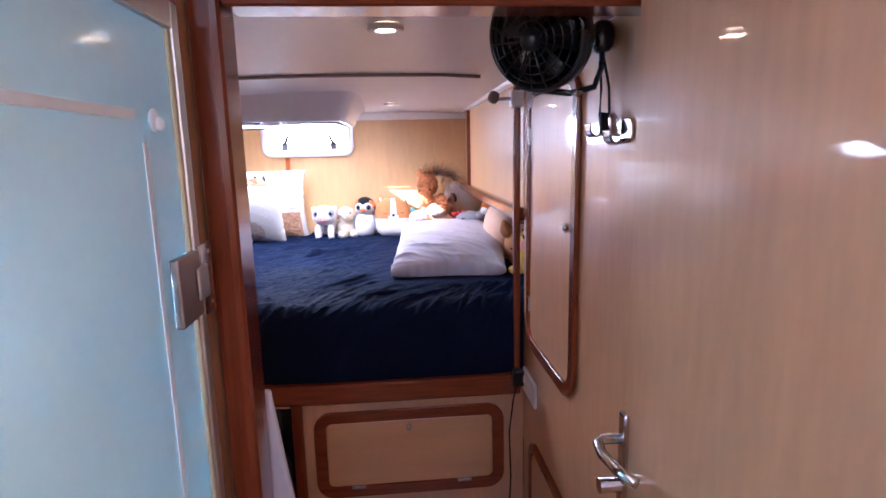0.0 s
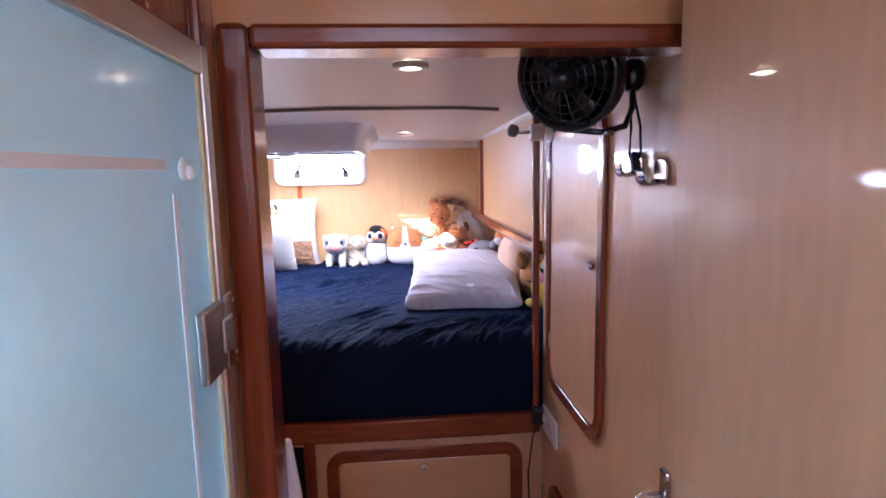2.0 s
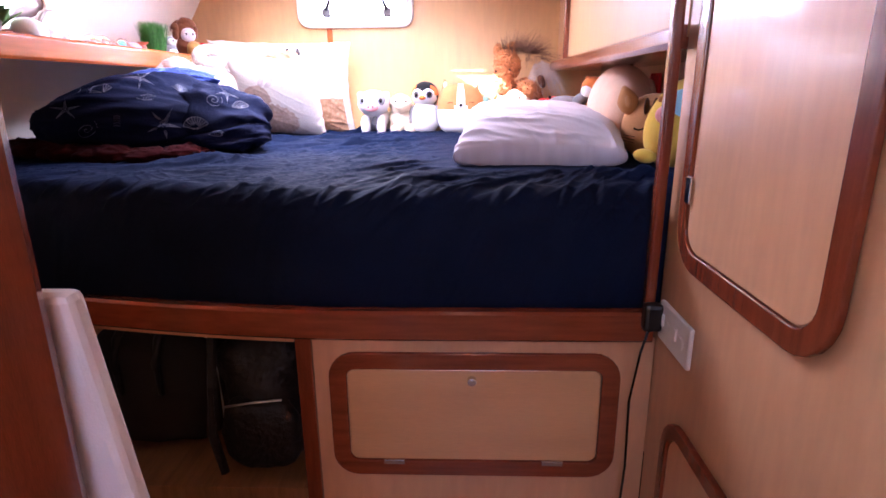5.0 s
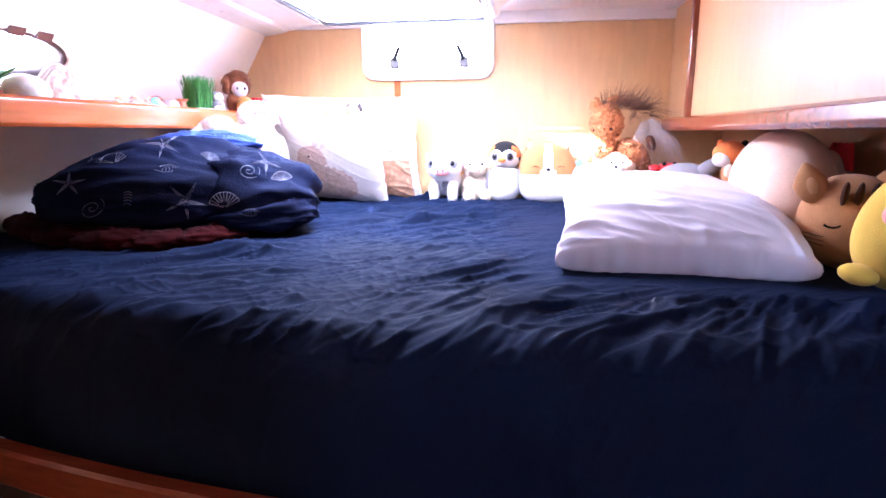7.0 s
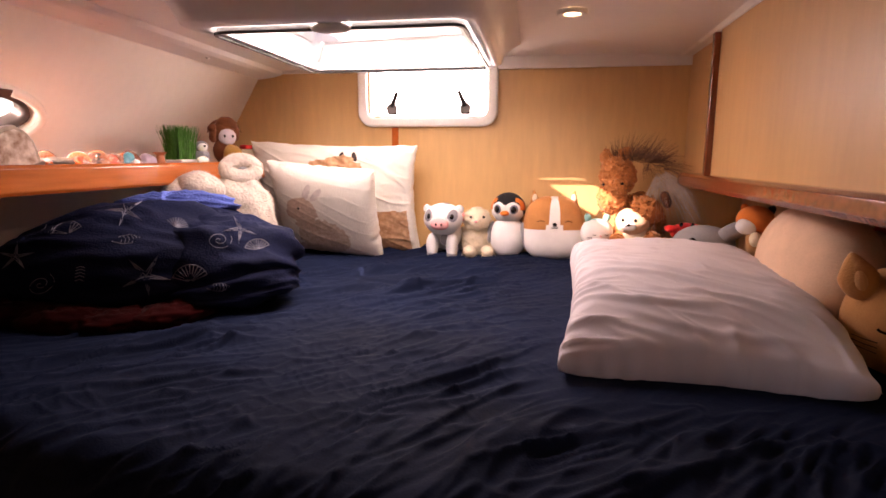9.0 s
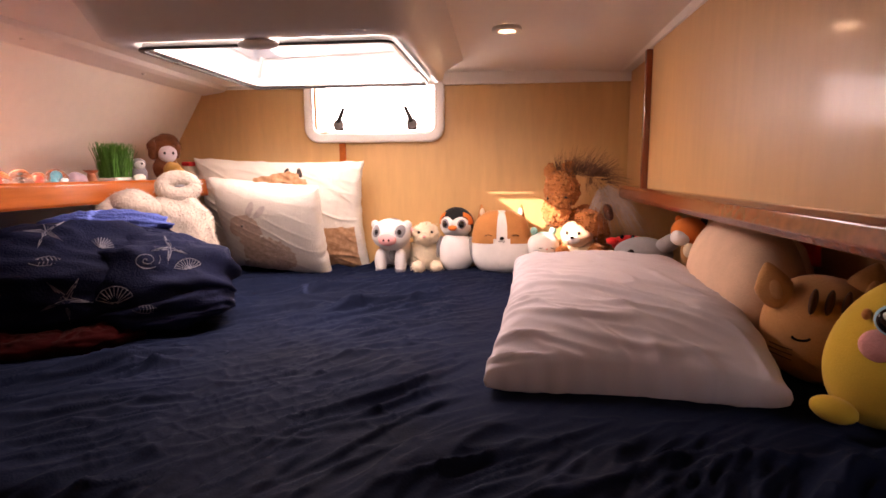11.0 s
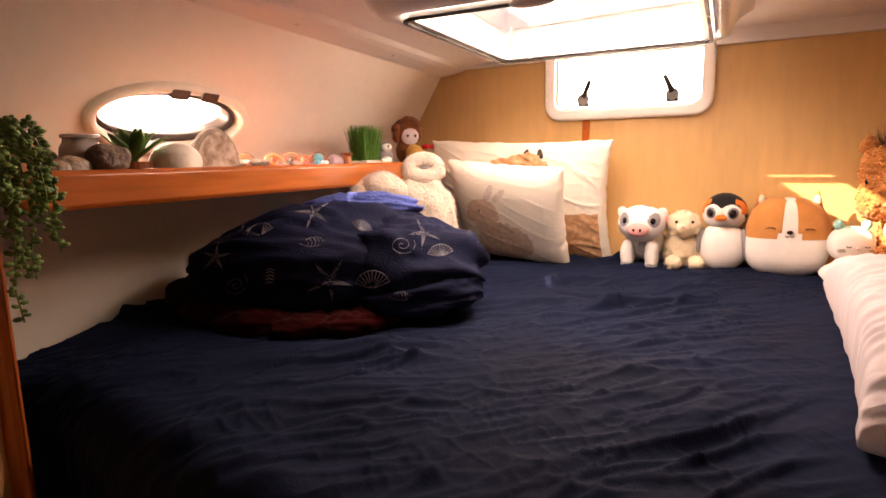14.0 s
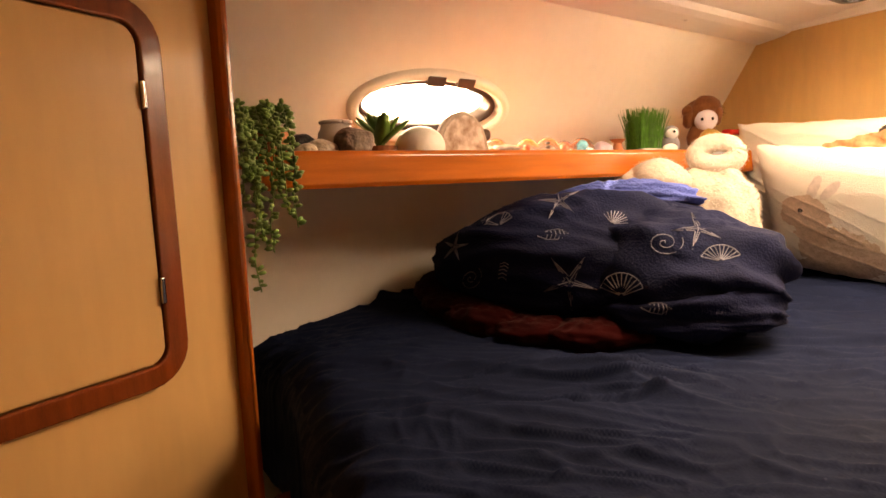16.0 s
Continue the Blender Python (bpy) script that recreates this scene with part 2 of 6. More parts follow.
# bulkhead with the cabin doorway
solid("wall_doorway_outboard", box((-1.3, 1.36, 0.0), (-0.058, 1.43, 2.0)), VENEER, "maple veneer bulkhead beside the cabin doorway", "wall", "structure")
solid("wall_doorway_header", box((-0.058, 1.36, 1.835), (WALL_X, 1.43, 2.0)), VENEER_FLAT, "maple veneer panel over the cabin doorway", "wall", "structure")
door_frame = thing("door_frame", (0.3, 1.39, 0), "varnished dark mahogany frame round the cabin doorway", "door frame", kind="structure")
part("jamb", box((-0.056, 1.335, 0.0), (-0.010, 1.432, 1.838), 0.012), MAHOGANY, door_frame)
part("lintel", box((-0.0095, 1.345, 1.803), (WALL_X - 0.002, 1.428, 1.838), 0.008), MAHOGANY_LEVEL, door_frame)
part("side_post", box((-0.150, 1.300, 0.0), (-0.0595, 1.3585, 1.999), 0.006), VENEER, door_frame, "maple veneer side post")
part("outer_strip", box((-0.150, 1.272, 0.0), (-0.052, 1.2995, 1.999), 0.006), MAHOGANY, door_frame, "dark mahogany strip beside the shower door")

# the cabin ceiling: a cambered sheet with the hatch cut out of it
HX0, HX1, HY0, HY1 = -0.555, 0.005, 2.955, 3.545


def ceiling_z(x, y):
    pts = [(-1.3, 1.735), (-0.95, 1.768), (-0.6, 1.797), (0.0, 1.812), (0.4, 1.812), (0.96, 1.785)]
    for (x0, z0), (x1, z1) in zip(pts, pts[1:]):
        if x <= x1:
            return z0 + (z1 - z0) * (x - x0) / (x1 - x0) + 0.012 * max(0, 3.95 - y)
    return 1.788


def ceiling_sheet():
    out = bmesh.new()
    xs = sorted({-1.3, -1.1, -0.95, -0.8, -0.6, HX0, -0.4, -0.2, HX1, 0.2, 0.4, 0.6, 0.96})
    ys = sorted({1.43, 1.7, 2.0, 2.3, 2.6, HY0, 3.25, HY1, 3.8, 4.02})
    grid = {(x, y): out.verts.new((x, y, ceiling_z(x, y))) for x in xs for y in ys}
    for x0, x1 in zip(xs, xs[1:]):
        for y0, y1 in zip(ys, ys[1:]):
            if HX0 <= x0 < HX1 and HY0 <= y0 < HY1:
                continue
            out.faces.new((grid[x0, y0], grid[x1, y0], grid[x1, y1], grid[x0, y1]))
    made = bmesh.ops.extrude_face_region(out, geom=out.faces[:])
    bmesh.ops.translate(out, verts=[g for g in made["geom"] if isinstance(g, bmesh.types.BMVert)], vec=(0, 0, 0.05))
    return out


solid("ceiling", ceiling_sheet(), LINER, "white gelcoat cabin ceiling, gently cambered", "ceiling", "structure", smooth=False)

# aft bulkhead with the window opening
WX0, WX1, WZ0, WZ1 = -0.497, -0.024, 1.600, 1.786
for nm, lo, hi in (("wall_aft_outboard", (-1.3, AFT_Y, 0.0), (WX0, AFT_Y + 0.08, 1.82)), ("wall_aft_inboard", (WX1, AFT_Y, 0.0), (0.96, AFT_Y + 0.08, 1.84)),
                   ("wall_aft_below_window", (WX0, AFT_Y, 0.0), (WX1, AFT_Y + 0.08, WZ0)), ("wall_aft_above_window", (WX0, AFT_Y, WZ1), (WX1, AFT_Y + 0.08, 1.83))):
    solid(nm, box(lo, hi), VENEER_SOFT, "glossy maple veneer aft bulkhead of the cabin", "wall", "structure")

# hull side: lower liner, sloping upper liner with the porthole
PY, PS, PA, PB = 2.837, 0.325, 0.190, 0.067   # porthole centre along y and up the slope (share), half axes
H0, H1 = Vector((-1.175, 0, 1.41)), Vector((-0.945, 0, 1.785))
SLOPE = (H1 - H0)
UP = SLOPE.normalized()
OUT = Vector((-UP.z, 0, UP.x))
PC = H0 + SLOPE * PS + Vector((0, PY, 0))


def hull_point(u, v, w=0.0):
    """A point u along y and v up the slope from the porthole's centre, w outward."""
    return PC + Vector((0, u, 0)) + UP * v + OUT * w


def hull_upper():
    out = bmesh.new()
    u0, u1, v0, v1 = 1.44 - PY, 4.0 - PY, -SLOPE.length * PS, SLOPE.length * (1 - PS)
    angles = sorted([math.tau * k / 64 for k in range(64)] + [math.atan2(v, u) % math.tau for u in (u0, u1) for v in (v0, v1)])
    n = len(angles)
    layers = []
    for w in (0.0, 0.05):
        inner, outer = [], []
        for k in range(n):
            c, s = math.cos(angles[k]), math.sin(angles[k])
            inner.append(out.verts.new(hull_point(PA * c, PB * s, w)))
            f = min((u1 if c > 0 else u0) / c if abs(c) > 1e-6 else 99, (v1 if s > 0 else v0) / s if abs(s) > 1e-6 else 99)
            outer.append(out.verts.new(hull_point(f * c, f * s, w)))
        layers.append((inner, outer))
    (i0, o0), (i1, o1) = layers
    for a, b in ((o0, i0), (i0, i1), (i1, o1)):
        for k in range(n):
            out.faces.new((a[k], a[(k + 1) % n], b[(k + 1) % n], b[k]))
    return out


solid("wall_hull_upper", hull_upper(), HULL, "smooth cream hull liner sloping in over the shelf", "wall", "structure")
solid("wall_hull_lower", prism([(-1.175, 1.43), (-1.205, 1.25), (-1.23, 0.7), (-1.23, 0.0), (-1.30, 0.0), (-1.30, 1.40), (-1.225, 1.45)], 2.60, "y", 1.44), HULL, "cream hull liner below the shelf", "wall", "structure")

# outboard bulkhead between doorway and berth, with its corner post
PA0, PA1 = Vector((-0.43, 1.44, 0)), Vector((-0.865, 2.315, 0))
PDIR = (PA1 - PA0).normalized()
PANG = math.degrees(math.atan2(PDIR.y, PDIR.x))
panel_m = Matrix.Translation(PA0) @ Matrix.Rotation(radians(PANG), 4, "Z")
PLEN = (PA1 - PA0).length
solid("wall_outboard_locker", box((0, -0.0, 0.0), (PLEN, 0.05, 1.85), m=panel_m), VENEER_SATIN, "maple veneer locker bulkhead beside the berth", "wall", "structure")
solid("wall_outboard_closing", box((-0.90, 1.43, 0.0), (-0.445, 1.47, 1.85)), VENEER, "maple veneer bulkhead", "wall", "structure")
solid("corner_post", box((PLEN - 0.005, -0.028, 0.55), (PLEN + 0.010, 0.040, 1.83), 0.010, m=panel_m), POST_RED, "varnished mahogany post at the berth's corner", "post", "structure")
solid("berth_post", box((0.620, 2.234, 0.825), (0.641, 2.262, 1.80), 0.006), MAHOGANY, "slim varnished mahogany post beside the berth", "post", "structure")

# ---- fixtures of the passage ----


def framed_door(root, u0, v0, u1, v1, frame_w, r, axis, at, side, door_mat, frame_mat):
    """A flat locker door with a rounded hardwood frame round it. side: the way it faces along the axis."""
    outer = round_rect(u0 - frame_w, v0 - frame_w, u1 + frame_w, v1 + frame_w, r + frame_w)
    inner = round_rect(u0, v0, u1, v1, r)
    part("frame", ring(outer, inner, 0.012 * side, axis, at, 0.003), frame_mat, root, "varnished mahogany frame")
    return part("door", prism(round_rect(u0 + 0.002, v0 + 0.002, u1 - 0.002, v1 - 0.002, r - 0.001), 0.007 * side, axis, at, 0.0015), door_mat, root, "flush maple veneer door")


# the tall cupboard and the low cupboard in the inboard wall
cupboard = thing("wall_cupboard", (WALL_X, 1.95, 0.95), "tall maple cupboard with a dark mahogany frame, shut", "cupboard")
cup_door = framed_door(cupboard, 1.748, 0.990, 2.150, 1.735, 0.036, 0.05, "x", WALL_X - 0.001, -1, VENEER, MAHOGANY)
part("lock", merge(rod((WALL_X - 0.008, 1.772, 1.395), (WALL_X - 0.019, 1.772, 1.395), 0.012, sides=20), rod((WALL_X - 0.019, 1.772, 1.395), (WALL_X - 0.024, 1.772, 1.395), 0.007)), CHROME, cupboard, "chrome push-button lock")
for hz in (1.10, 1.62):
    part("hinge", box((WALL_X - 0.016, 2.140, hz - 0.025), (WALL_X - 0.009, 2.160, hz + 0.025), 0.002), CHROME, cupboard, "small steel hinge")
low_cupboard = thing("low_cupboard", (WALL_X, 1.95, 0.2), "low maple cupboard with a dark mahogany frame, shut", "cupboard")
framed_door(low_cupboard, 1.748, 0.18, 2.118, 0.618, 0.032, 0.05, "x", WALL_X - 0.001, -1, VENEER, MAHOGANY)

# double socket with a black plug in it
socket = thing("power_socket", (WALL_X, 2.16, 0.82), "white double power socket on the veneer wall", "socket")
part("plate", box((WALL_X - 0.011, 2.075, 0.772), (WALL_X - 0.001, 2.232, 0.856), 0.004), MOULDING, socket)
for sy in (2.112, 2.182):
    part("rocker", box((WALL_X - 0.015, sy + 0.018, 0.806), (WALL_X - 0.0105, sy + 0.030, 0.832), 0.002), MOULDING, socket)
    part("outlet", rod((WALL_X - 0.0125, sy, 0.812), (WALL_X - 0.0105, sy, 0.812), 0.013, sides=18), MOULDING, socket, "round white outlet")
plug = thing("power_plug", (0.63, 2.225, 0.82), "black plug with its cord at the berth's corner", "plug")
part("body", box((0.612, 2.205, 0.790), (0.650, 2.236, 0.850), 0.008), BLACK, plug)
part("cord", tube([(0.628, 2.222, 0.795), (0.612, 2.215, 0.74), (0.600, 2.222, 0.62), (0.606, 2.226, 0.45), (0.596, 2.228, 0.2)], 0.0028), BLACK, plug)

# the open cabin door with its lever handle
cabin_door = thing("cabin_door", (0.62, 0.92, 0.0), "open cabin door in glossy maple veneer, folded back against the passage wall", "door")
part("leaf", box((0.598, 0.52, 0.03), (0.634, 1.292, 1.97), 0.003), VENEER, cabin_door)
handle = part("handle_plate", box((0.586, 1.266, 0.985), (0.597, 1.289, 1.162), 0.004), CHROME, cabin_door, "long polished steel handle plate")
lever = tube([(0.590, 1.278, 1.118), (0.556, 1.278, 1.118), (0.545, 1.270, 1.116), (0.543, 1.245, 1.112), (0.552, 1.205, 1.108), (0.566, 1.172, 1.106)], 0.0085, 10)
part("lever", lever, CHROME, handle, "curved polished steel lever", smooth=True)
part("knob", rod((0.588, 1.278, 1.035), (0.552, 1.278, 1.035), 0.0125, sides=20), CHROME, handle, "round steel lock knob")

# frosted shower door
FROST = material("frosted_glass", (0.54, 0.76, 0.79), 0.42, 0.05, 2.5, bump=0.02, trans=0.45, coat=0.2)
ETCH = material("pale_etched_border", (0.86, 0.92, 0.93), 0.5, 0.03, bump=0.01)
SEAL = material("yellowed_seal", (0.62, 0.55, 0.34), 0.5, 0.15, 8.0)
BRUSHED = material("brushed_steel", (0.34, 0.28, 0.25), 0.38, 0.08, metal=0.85, bump=0.03)
GLASS_X = -0.052
shower_door = thing("shower_door", (GLASS_X, 0.8, 0.0), "pale blue frosted glass shower door in an aluminium frame, shut", "shower door")
part("pane", box((GLASS_X - 0.008, 0.36, 0.06), (GLASS_X, 1.236, 1.750)), FROST, shower_door, "frosted glass pane")
part("etched_band", box((GLASS_X + 0.0004, 0.40, 1.631), (GLASS_X + 0.0016, 1.125, 1.642)), ETCH, shower_door, "clear band in the frosting")
part("etched_line", box((GLASS_X + 0.0004, 1.138, 0.10), (GLASS_X + 0.0016, 1.148, 1.605)), ETCH, shower_door, "clear line in the frosting")
part("seal", box((GLASS_X - 0.009, 1.2365, 0.06), (GLASS_X + 0.005, 1.247, 1.750), 0.003), SEAL, shower_door, "yellowed clear seal along the glass")
part("stile", box((GLASS_X - 0.020, 1.2475, 0.0), (GLASS_X + 0.008, 1.271, 1.786), 0.003), ALUMINIUM, shower_door, "satin aluminium frame")
part("top_rail", box((GLASS_X - 0.020, 0.36, 1.7505), (GLASS_X + 0.008, 1.2472, 1.786), 0.003), ALUMINIUM, shower_door, "satin aluminium frame")
hinge_plate = part("hinge", box((GLASS_X + 0.002, 1.168, 1.372), (GLASS_X + 0.014, 1.246, 1.462), 0.003), BRUSHED, shower_door, "heavy steel glass hinge")
part("hinge_knuckle", box((GLASS_X + 0.0145, 1.222, 1.395), (GLASS_X + 0.019, 1.262, 1.440), 0.003), ALUMINIUM, hinge_plate)
part("wall_plate", box((GLASS_X + 0.009, 1.2465, 1.366), (GLASS_X + 0.014, 1.292, 1.468), 0.002), CHROME, hinge_plate)
for sz in (1.380, 1.454):
    part("screw", blob((GLASS_X + 0.0145, 1.280, sz), (0.002, 0.004, 0.004), seg=10), CHROME, hinge_plate)
solid("shower_lintel", box((-0.088, 0.345, 1.788), (-0.062, 1.271, 1.998), 0.004), MAHOGANY_LEVEL, "dark mahogany panel over the shower door", "trim", "structure")
solid("trim_towel_hook_edge", box((-0.0605, 0.30, 0.0), (-0.0305, 0.344, 1.998), 0.004), MAHOGANY, "dark mahogany edge of the shower opening", "trim", "structure")
hook_on_glass = thing("suction_hook", (GLASS_X, 1.165, 1.64), "small clear round suction hook on the shower door", "hook")
part("cup", blob((GLASS_X + 0.004, 1.168, 1.632), (0.004, 0.014, 0.014), seg=16), ETCH, hook_on_glass, smooth=True)
part("peg", blob((GLASS_X + 0.010, 1.168, 1.628), (0.006, 0.006, 0.008), seg=12), MOULDING, hook_on_glass)

# white towel hanging behind the jamb
towel = solid("hanging_towel", prism([(-0.045, 1.165), (-0.006, 1.165), (0.012, 1.02), (0.050, 0.75), (0.078, 0.45), (-0.04, 0.45)], 0.018, "y", 1.436, 0.006), WHITE_COTTON, "white cloth hanging behind the doorway jamb", "towel")

# black cabin fan on a bracket
fan_c, fan_w = Vector((0.515, 1.530, 1.792)), Vector((-0.66, -0.70, -0.26)).normalized()
fan_m = Matrix.Translation(fan_c) @ fan_w.to_track_quat("Z", "Y").to_matrix().to_4x4()
fan = thing("cabin_fan", (0.65, 1.56, 1.79), "black plastic cabin fan with a wire cage on a wall bracket", "fan")


def circle(r, z, n=36):
    return [fan_m @ Vector((r * math.cos(math.tau * k / n), r * math.sin(math.tau * k / n), z)) for k in range(n + 1)]


shell = bmesh.new()
profile = [(0.094, 0.030), (0.100, 0.018), (0.099, -0.012), (0.090, -0.020), (0.088, 0.0), (0.089, 0.026)]
rings = [[shell.verts.new(fan_m @ Vector((r * math.cos(math.tau * k / 40), r * math.sin(math.tau * k / 40), z))) for k in range(40)] for r, z in profile]
for a, b in zip(rings, rings[1:] + rings[:1]):
    for k in range(40):
        shell.faces.new((a[k], a[(k + 1) % 40], b[(k + 1) % 40], b[k]))
part("rim", shell, BLACK, fan, smooth=True)
cage = bmesh.new()
for r, z in ((0.078, 0.034), (0.062, 0.037), (0.046, 0.039), (0.032, 0.040)):
    tube(circle(r, z), 0.0014, 6, cage)
for k in range(18):
    a = math.tau * k / 18
    tube([fan_m @ Vector((r * math.cos(a), r * math.sin(a), z)) for r, z in ((0.020, 0.040), (0.05, 0.039), (0.093, 0.029))], 0.0013, 6, cage)
part("front_grille", cage, BLACK, fan)
back = bmesh.new()
bowl = [[back.verts.new(fan_m @ Vector((r * math.cos(math.tau * k / 36), r * math.sin(math.tau * k / 36), z))) for k in range(36)] for r, z in ((0.0895, -0.019), (0.086, -0.032), (0.070, -0.046), (0.040, -0.054), (0.012, -0.056))]
for a, b in zip(bowl, bowl[1:]):
    for k in range(36):
        back.faces.new((a[k], a[(k + 1) % 36], b[(k + 1) % 36], b[k]))
part("rear_housing", back, BLACK, fan, smooth=True)
part("motor", rod(fan_m @ Vector((0, 0, -0.065)), fan_m @ Vector((0, 0, -0.012)), 0.030, 0.034, 20), BLACK, fan)
part("hub", blob(fan_m @ Vector((0, 0, 0.038)), (0.021, 0.021, 0.021), seg=16), BLACK, fan, smooth=True)
for k in range(5):
    b = bmesh.new()
    grid = []
    for i in range(6):
        r = 0.016 + 0.064 * i / 5
        row = []
        for j in range(4):
            a = (j / 3 - 0.5) * (0.75 + 0.25 * math.sin(i / 5 * 3)) + k * math.tau / 5
            row.append(b.verts.new(fan_m @ Vector((r * math.cos(a), r * math.sin(a), 0.010 + (j / 3 - 0.5) * 0.020))))
        grid.append(row)
    for i in range(5):
        for j in range(3):
            b.faces.new((grid[i][j], grid[i + 1][j], grid[i + 1][j + 1], grid[i][j + 1]))
    made = bmesh.ops.extrude_face_region(b, geom=b.faces[:])
    bmesh.ops.translate(b, verts=[g for g in made["geom"] if isinstance(g, bmesh.types.BMVert)], vec=fan_w * 0.0016)
    part("blade", b, BLACK, fan, smooth=True)
part("bracket", tube([(0.520, 1.545, 1.697), (0.575, 1.535, 1.690), (0.618, 1.528, 1.700), (0.634, 1.535, 1.735), (0.640, 1.548, 1.775)], 0.006), BLACK, fan, smooth=True)
part("clamp", blob((0.640, 1.552, 1.795), (0.020, 0.024, 0.030), seg=16, square=0.7), BLACK, fan, smooth=True)
part("tightening_knob", blob((0.585, 1.520, 1.688), (0.012, 0.006, 0.006), seg=12), CHROME, fan)
cord = thing("fan_cord", (0.65, 1.5, 1.62), "black cord with an inline switch hanging from the fan", "cord")
part("cord", tube([(0.640, 1.548, 1.77), (0.648, 1.530, 1.70), (0.646, 1.520, 1.655), (0.640, 1.514, 1.640)], 0.0026), BLACK, cord)
part("cord", tube([(0.640, 1.56, 1.77), (0.650, 1.575, 1.70), (0.650, 1.580, 1.65), (0.645, 1.545, 1.618), (0.640, 1.530, 1.622)], 0.0026), BLACK, cord)
part("switch", box((-0.008, -0.008, -0.022), (0.008, 0.008, 0.022), 0.004, m=pose(0.636, 1.520, 1.632, -35, 12, 0)), BLACK, cord, "black inline switch")


def wall_hook(y, z):
    root = thing("wall_hook", (0.655, y, z), "broad polished steel coat hook on the passage wall", "hook", "wall hooks")
    part("base", prism(round_rect(y - 0.024, z - 0.016, y + 0.024, z + 0.028, 0.015), -0.007, "x", 0.6592, 0.002), CHROME, root)
    lip = bmesh.new()
    rows = []
    for dx, dz in ((0.0, -0.006), (-0.010, -0.014), (-0.024, -0.016), (-0.034, -0.008), (-0.037, 0.008)):
        rows.append([lip.verts.new((0.653 + dx, y + 0.021 * u, z + dz)) for u in (-1, -0.5, 0, 0.5, 1)])
    for a, b in zip(rows, rows[1:]):
        for k in range(4):
            lip.faces.new((a[k], a[k + 1], b[k + 1], b[k]))
    made = bmesh.ops.extrude_face_region(lip, geom=lip.faces[:])
    bmesh.ops.translate(lip, verts=[g for g in made["geom"] if isinstance(g, bmesh.types.BMVert)], vec=(0.0, 0.0, -0.003))
    part("lip", lip, CHROME, root, "broad upturned steel lip", smooth=True)
    return root


wall_hook(1.556, 1.625)
wall_hook(1.455, 1.610)

# white reading light beside the berth post
reading = thing("reading_light", (0.64, 2.2, 1.74), "small white swivel reading light at the berth post", "reading light")
part("base", prism([(2.155 + 0.040 * math.cos(k * math.tau / 28), 1.748 + 0.046 * math.sin(k * math.tau / 28)) for k in range(28)], -0.012, "x", WALL_X - 0.001, 0.003), MOULDING, reading, smooth=False)
part("block", box((0.603, 2.196, 1.712), (0.643, 2.234, 1.762), 0.006), MOULDING, reading)
part("arm", rod((0.604, 2.215, 1.738), (0.560, 2.205, 1.736), 0.005), ALUMINIUM, reading)
part("head", blob((0.548, 2.202, 1.742), (0.017, 0.015, 0.019), (0, 20, 0), seg=16, square=0.75), GREY_TRIM, reading, "grey lamp head", smooth=True)

# round recessed ceiling lights
GLOW = material("warm_lamp_glass", (0.9, 0.7, 0.45), 0.4, 0.02, emit=5.0)


def ceiling_light(x, y, z, r):
    root = thing("ceiling_light", (x, y, z), "small round recessed ceiling light, lit warm", "ceiling light", "ceiling lights")
    outer = [(x + r * math.cos(k * math.tau / 32), y + r * math.sin(k * math.tau / 32)) for k in range(32)]
    inner = [(x + r * 0.55 * math.cos(k * math.tau / 32), y + r * 0.55 * math.sin(k * math.tau / 32)) for k in range(32)]
    part("bezel", ring(outer, inner, -0.012, "z", z, 0.004), MOULDING, root, smooth=True)
    part("lens", prism(inner, -0.006, "z", z), GLOW, root, "warm glowing lens")


ceiling_light(0.228, 1.655, ceiling_z(0.228, 1.655) - 0.001, 0.037)
ceiling_light(0.241, 3.325, ceiling_z(0.241, 3.325) - 0.001, 0.040)

# ---- fixtures of the cabin ----
# curved batten across the ceiling
strip = bmesh.new()
pts = [(-1.0 + 1.53 * k / 24) for k in range(25)]
sec = []
for x in pts:
    y, z = 2.33 + 0.02 * x + 0.02 * x * x, ceiling_z(x, 2.33)
    sec.append([strip.verts.new((x, y + dy, z + dz)) for dy, dz in ((-0.012, 0.0), (-0.009, -0.009), (0.009, -0.009), (0.012, 0.0))])
for a, b in zip(sec, sec[1:]):
    for k in range(4):
        strip.faces.new((a[k], a[(k + 1) % 4], b[(k + 1) % 4], b[k]))
strip.faces.new(sec[0])
strip.faces.new(sec[-1][::-1])
solid("trim_ceiling_strip", strip, GREY_TRIM, "grey plastic strip over a ceiling panel joint", "trim", "structure")
solid("ceiling_stud", rod((-0.25, 2.08, ceiling_z(-0.25, 2.08) + 0.001), (-0.25, 2.08, ceiling_z(-0.25, 2.08) - 0.009), 0.007, sides=14), GREY_TRIM, "small grey snap stud in the ceiling", "stud")
solid("trim_ceiling_inboard", prism([(0.6565, 1.815), (0.6565, 1.795), (0.651, 1.796), (0.642, 1.808), (0.640, 1.818)], 1.68, "y", 2.265), LINER, "white cove moulding along the ceiling's edge", "trim", "structure")
solid("trim_ceiling_aft", box((-0.93, 3.932, 1.768), (0.70, 3.949, 1.818), 0.004), LINER, "white moulding where ceiling meets the aft bulkhead", "trim", "structure")

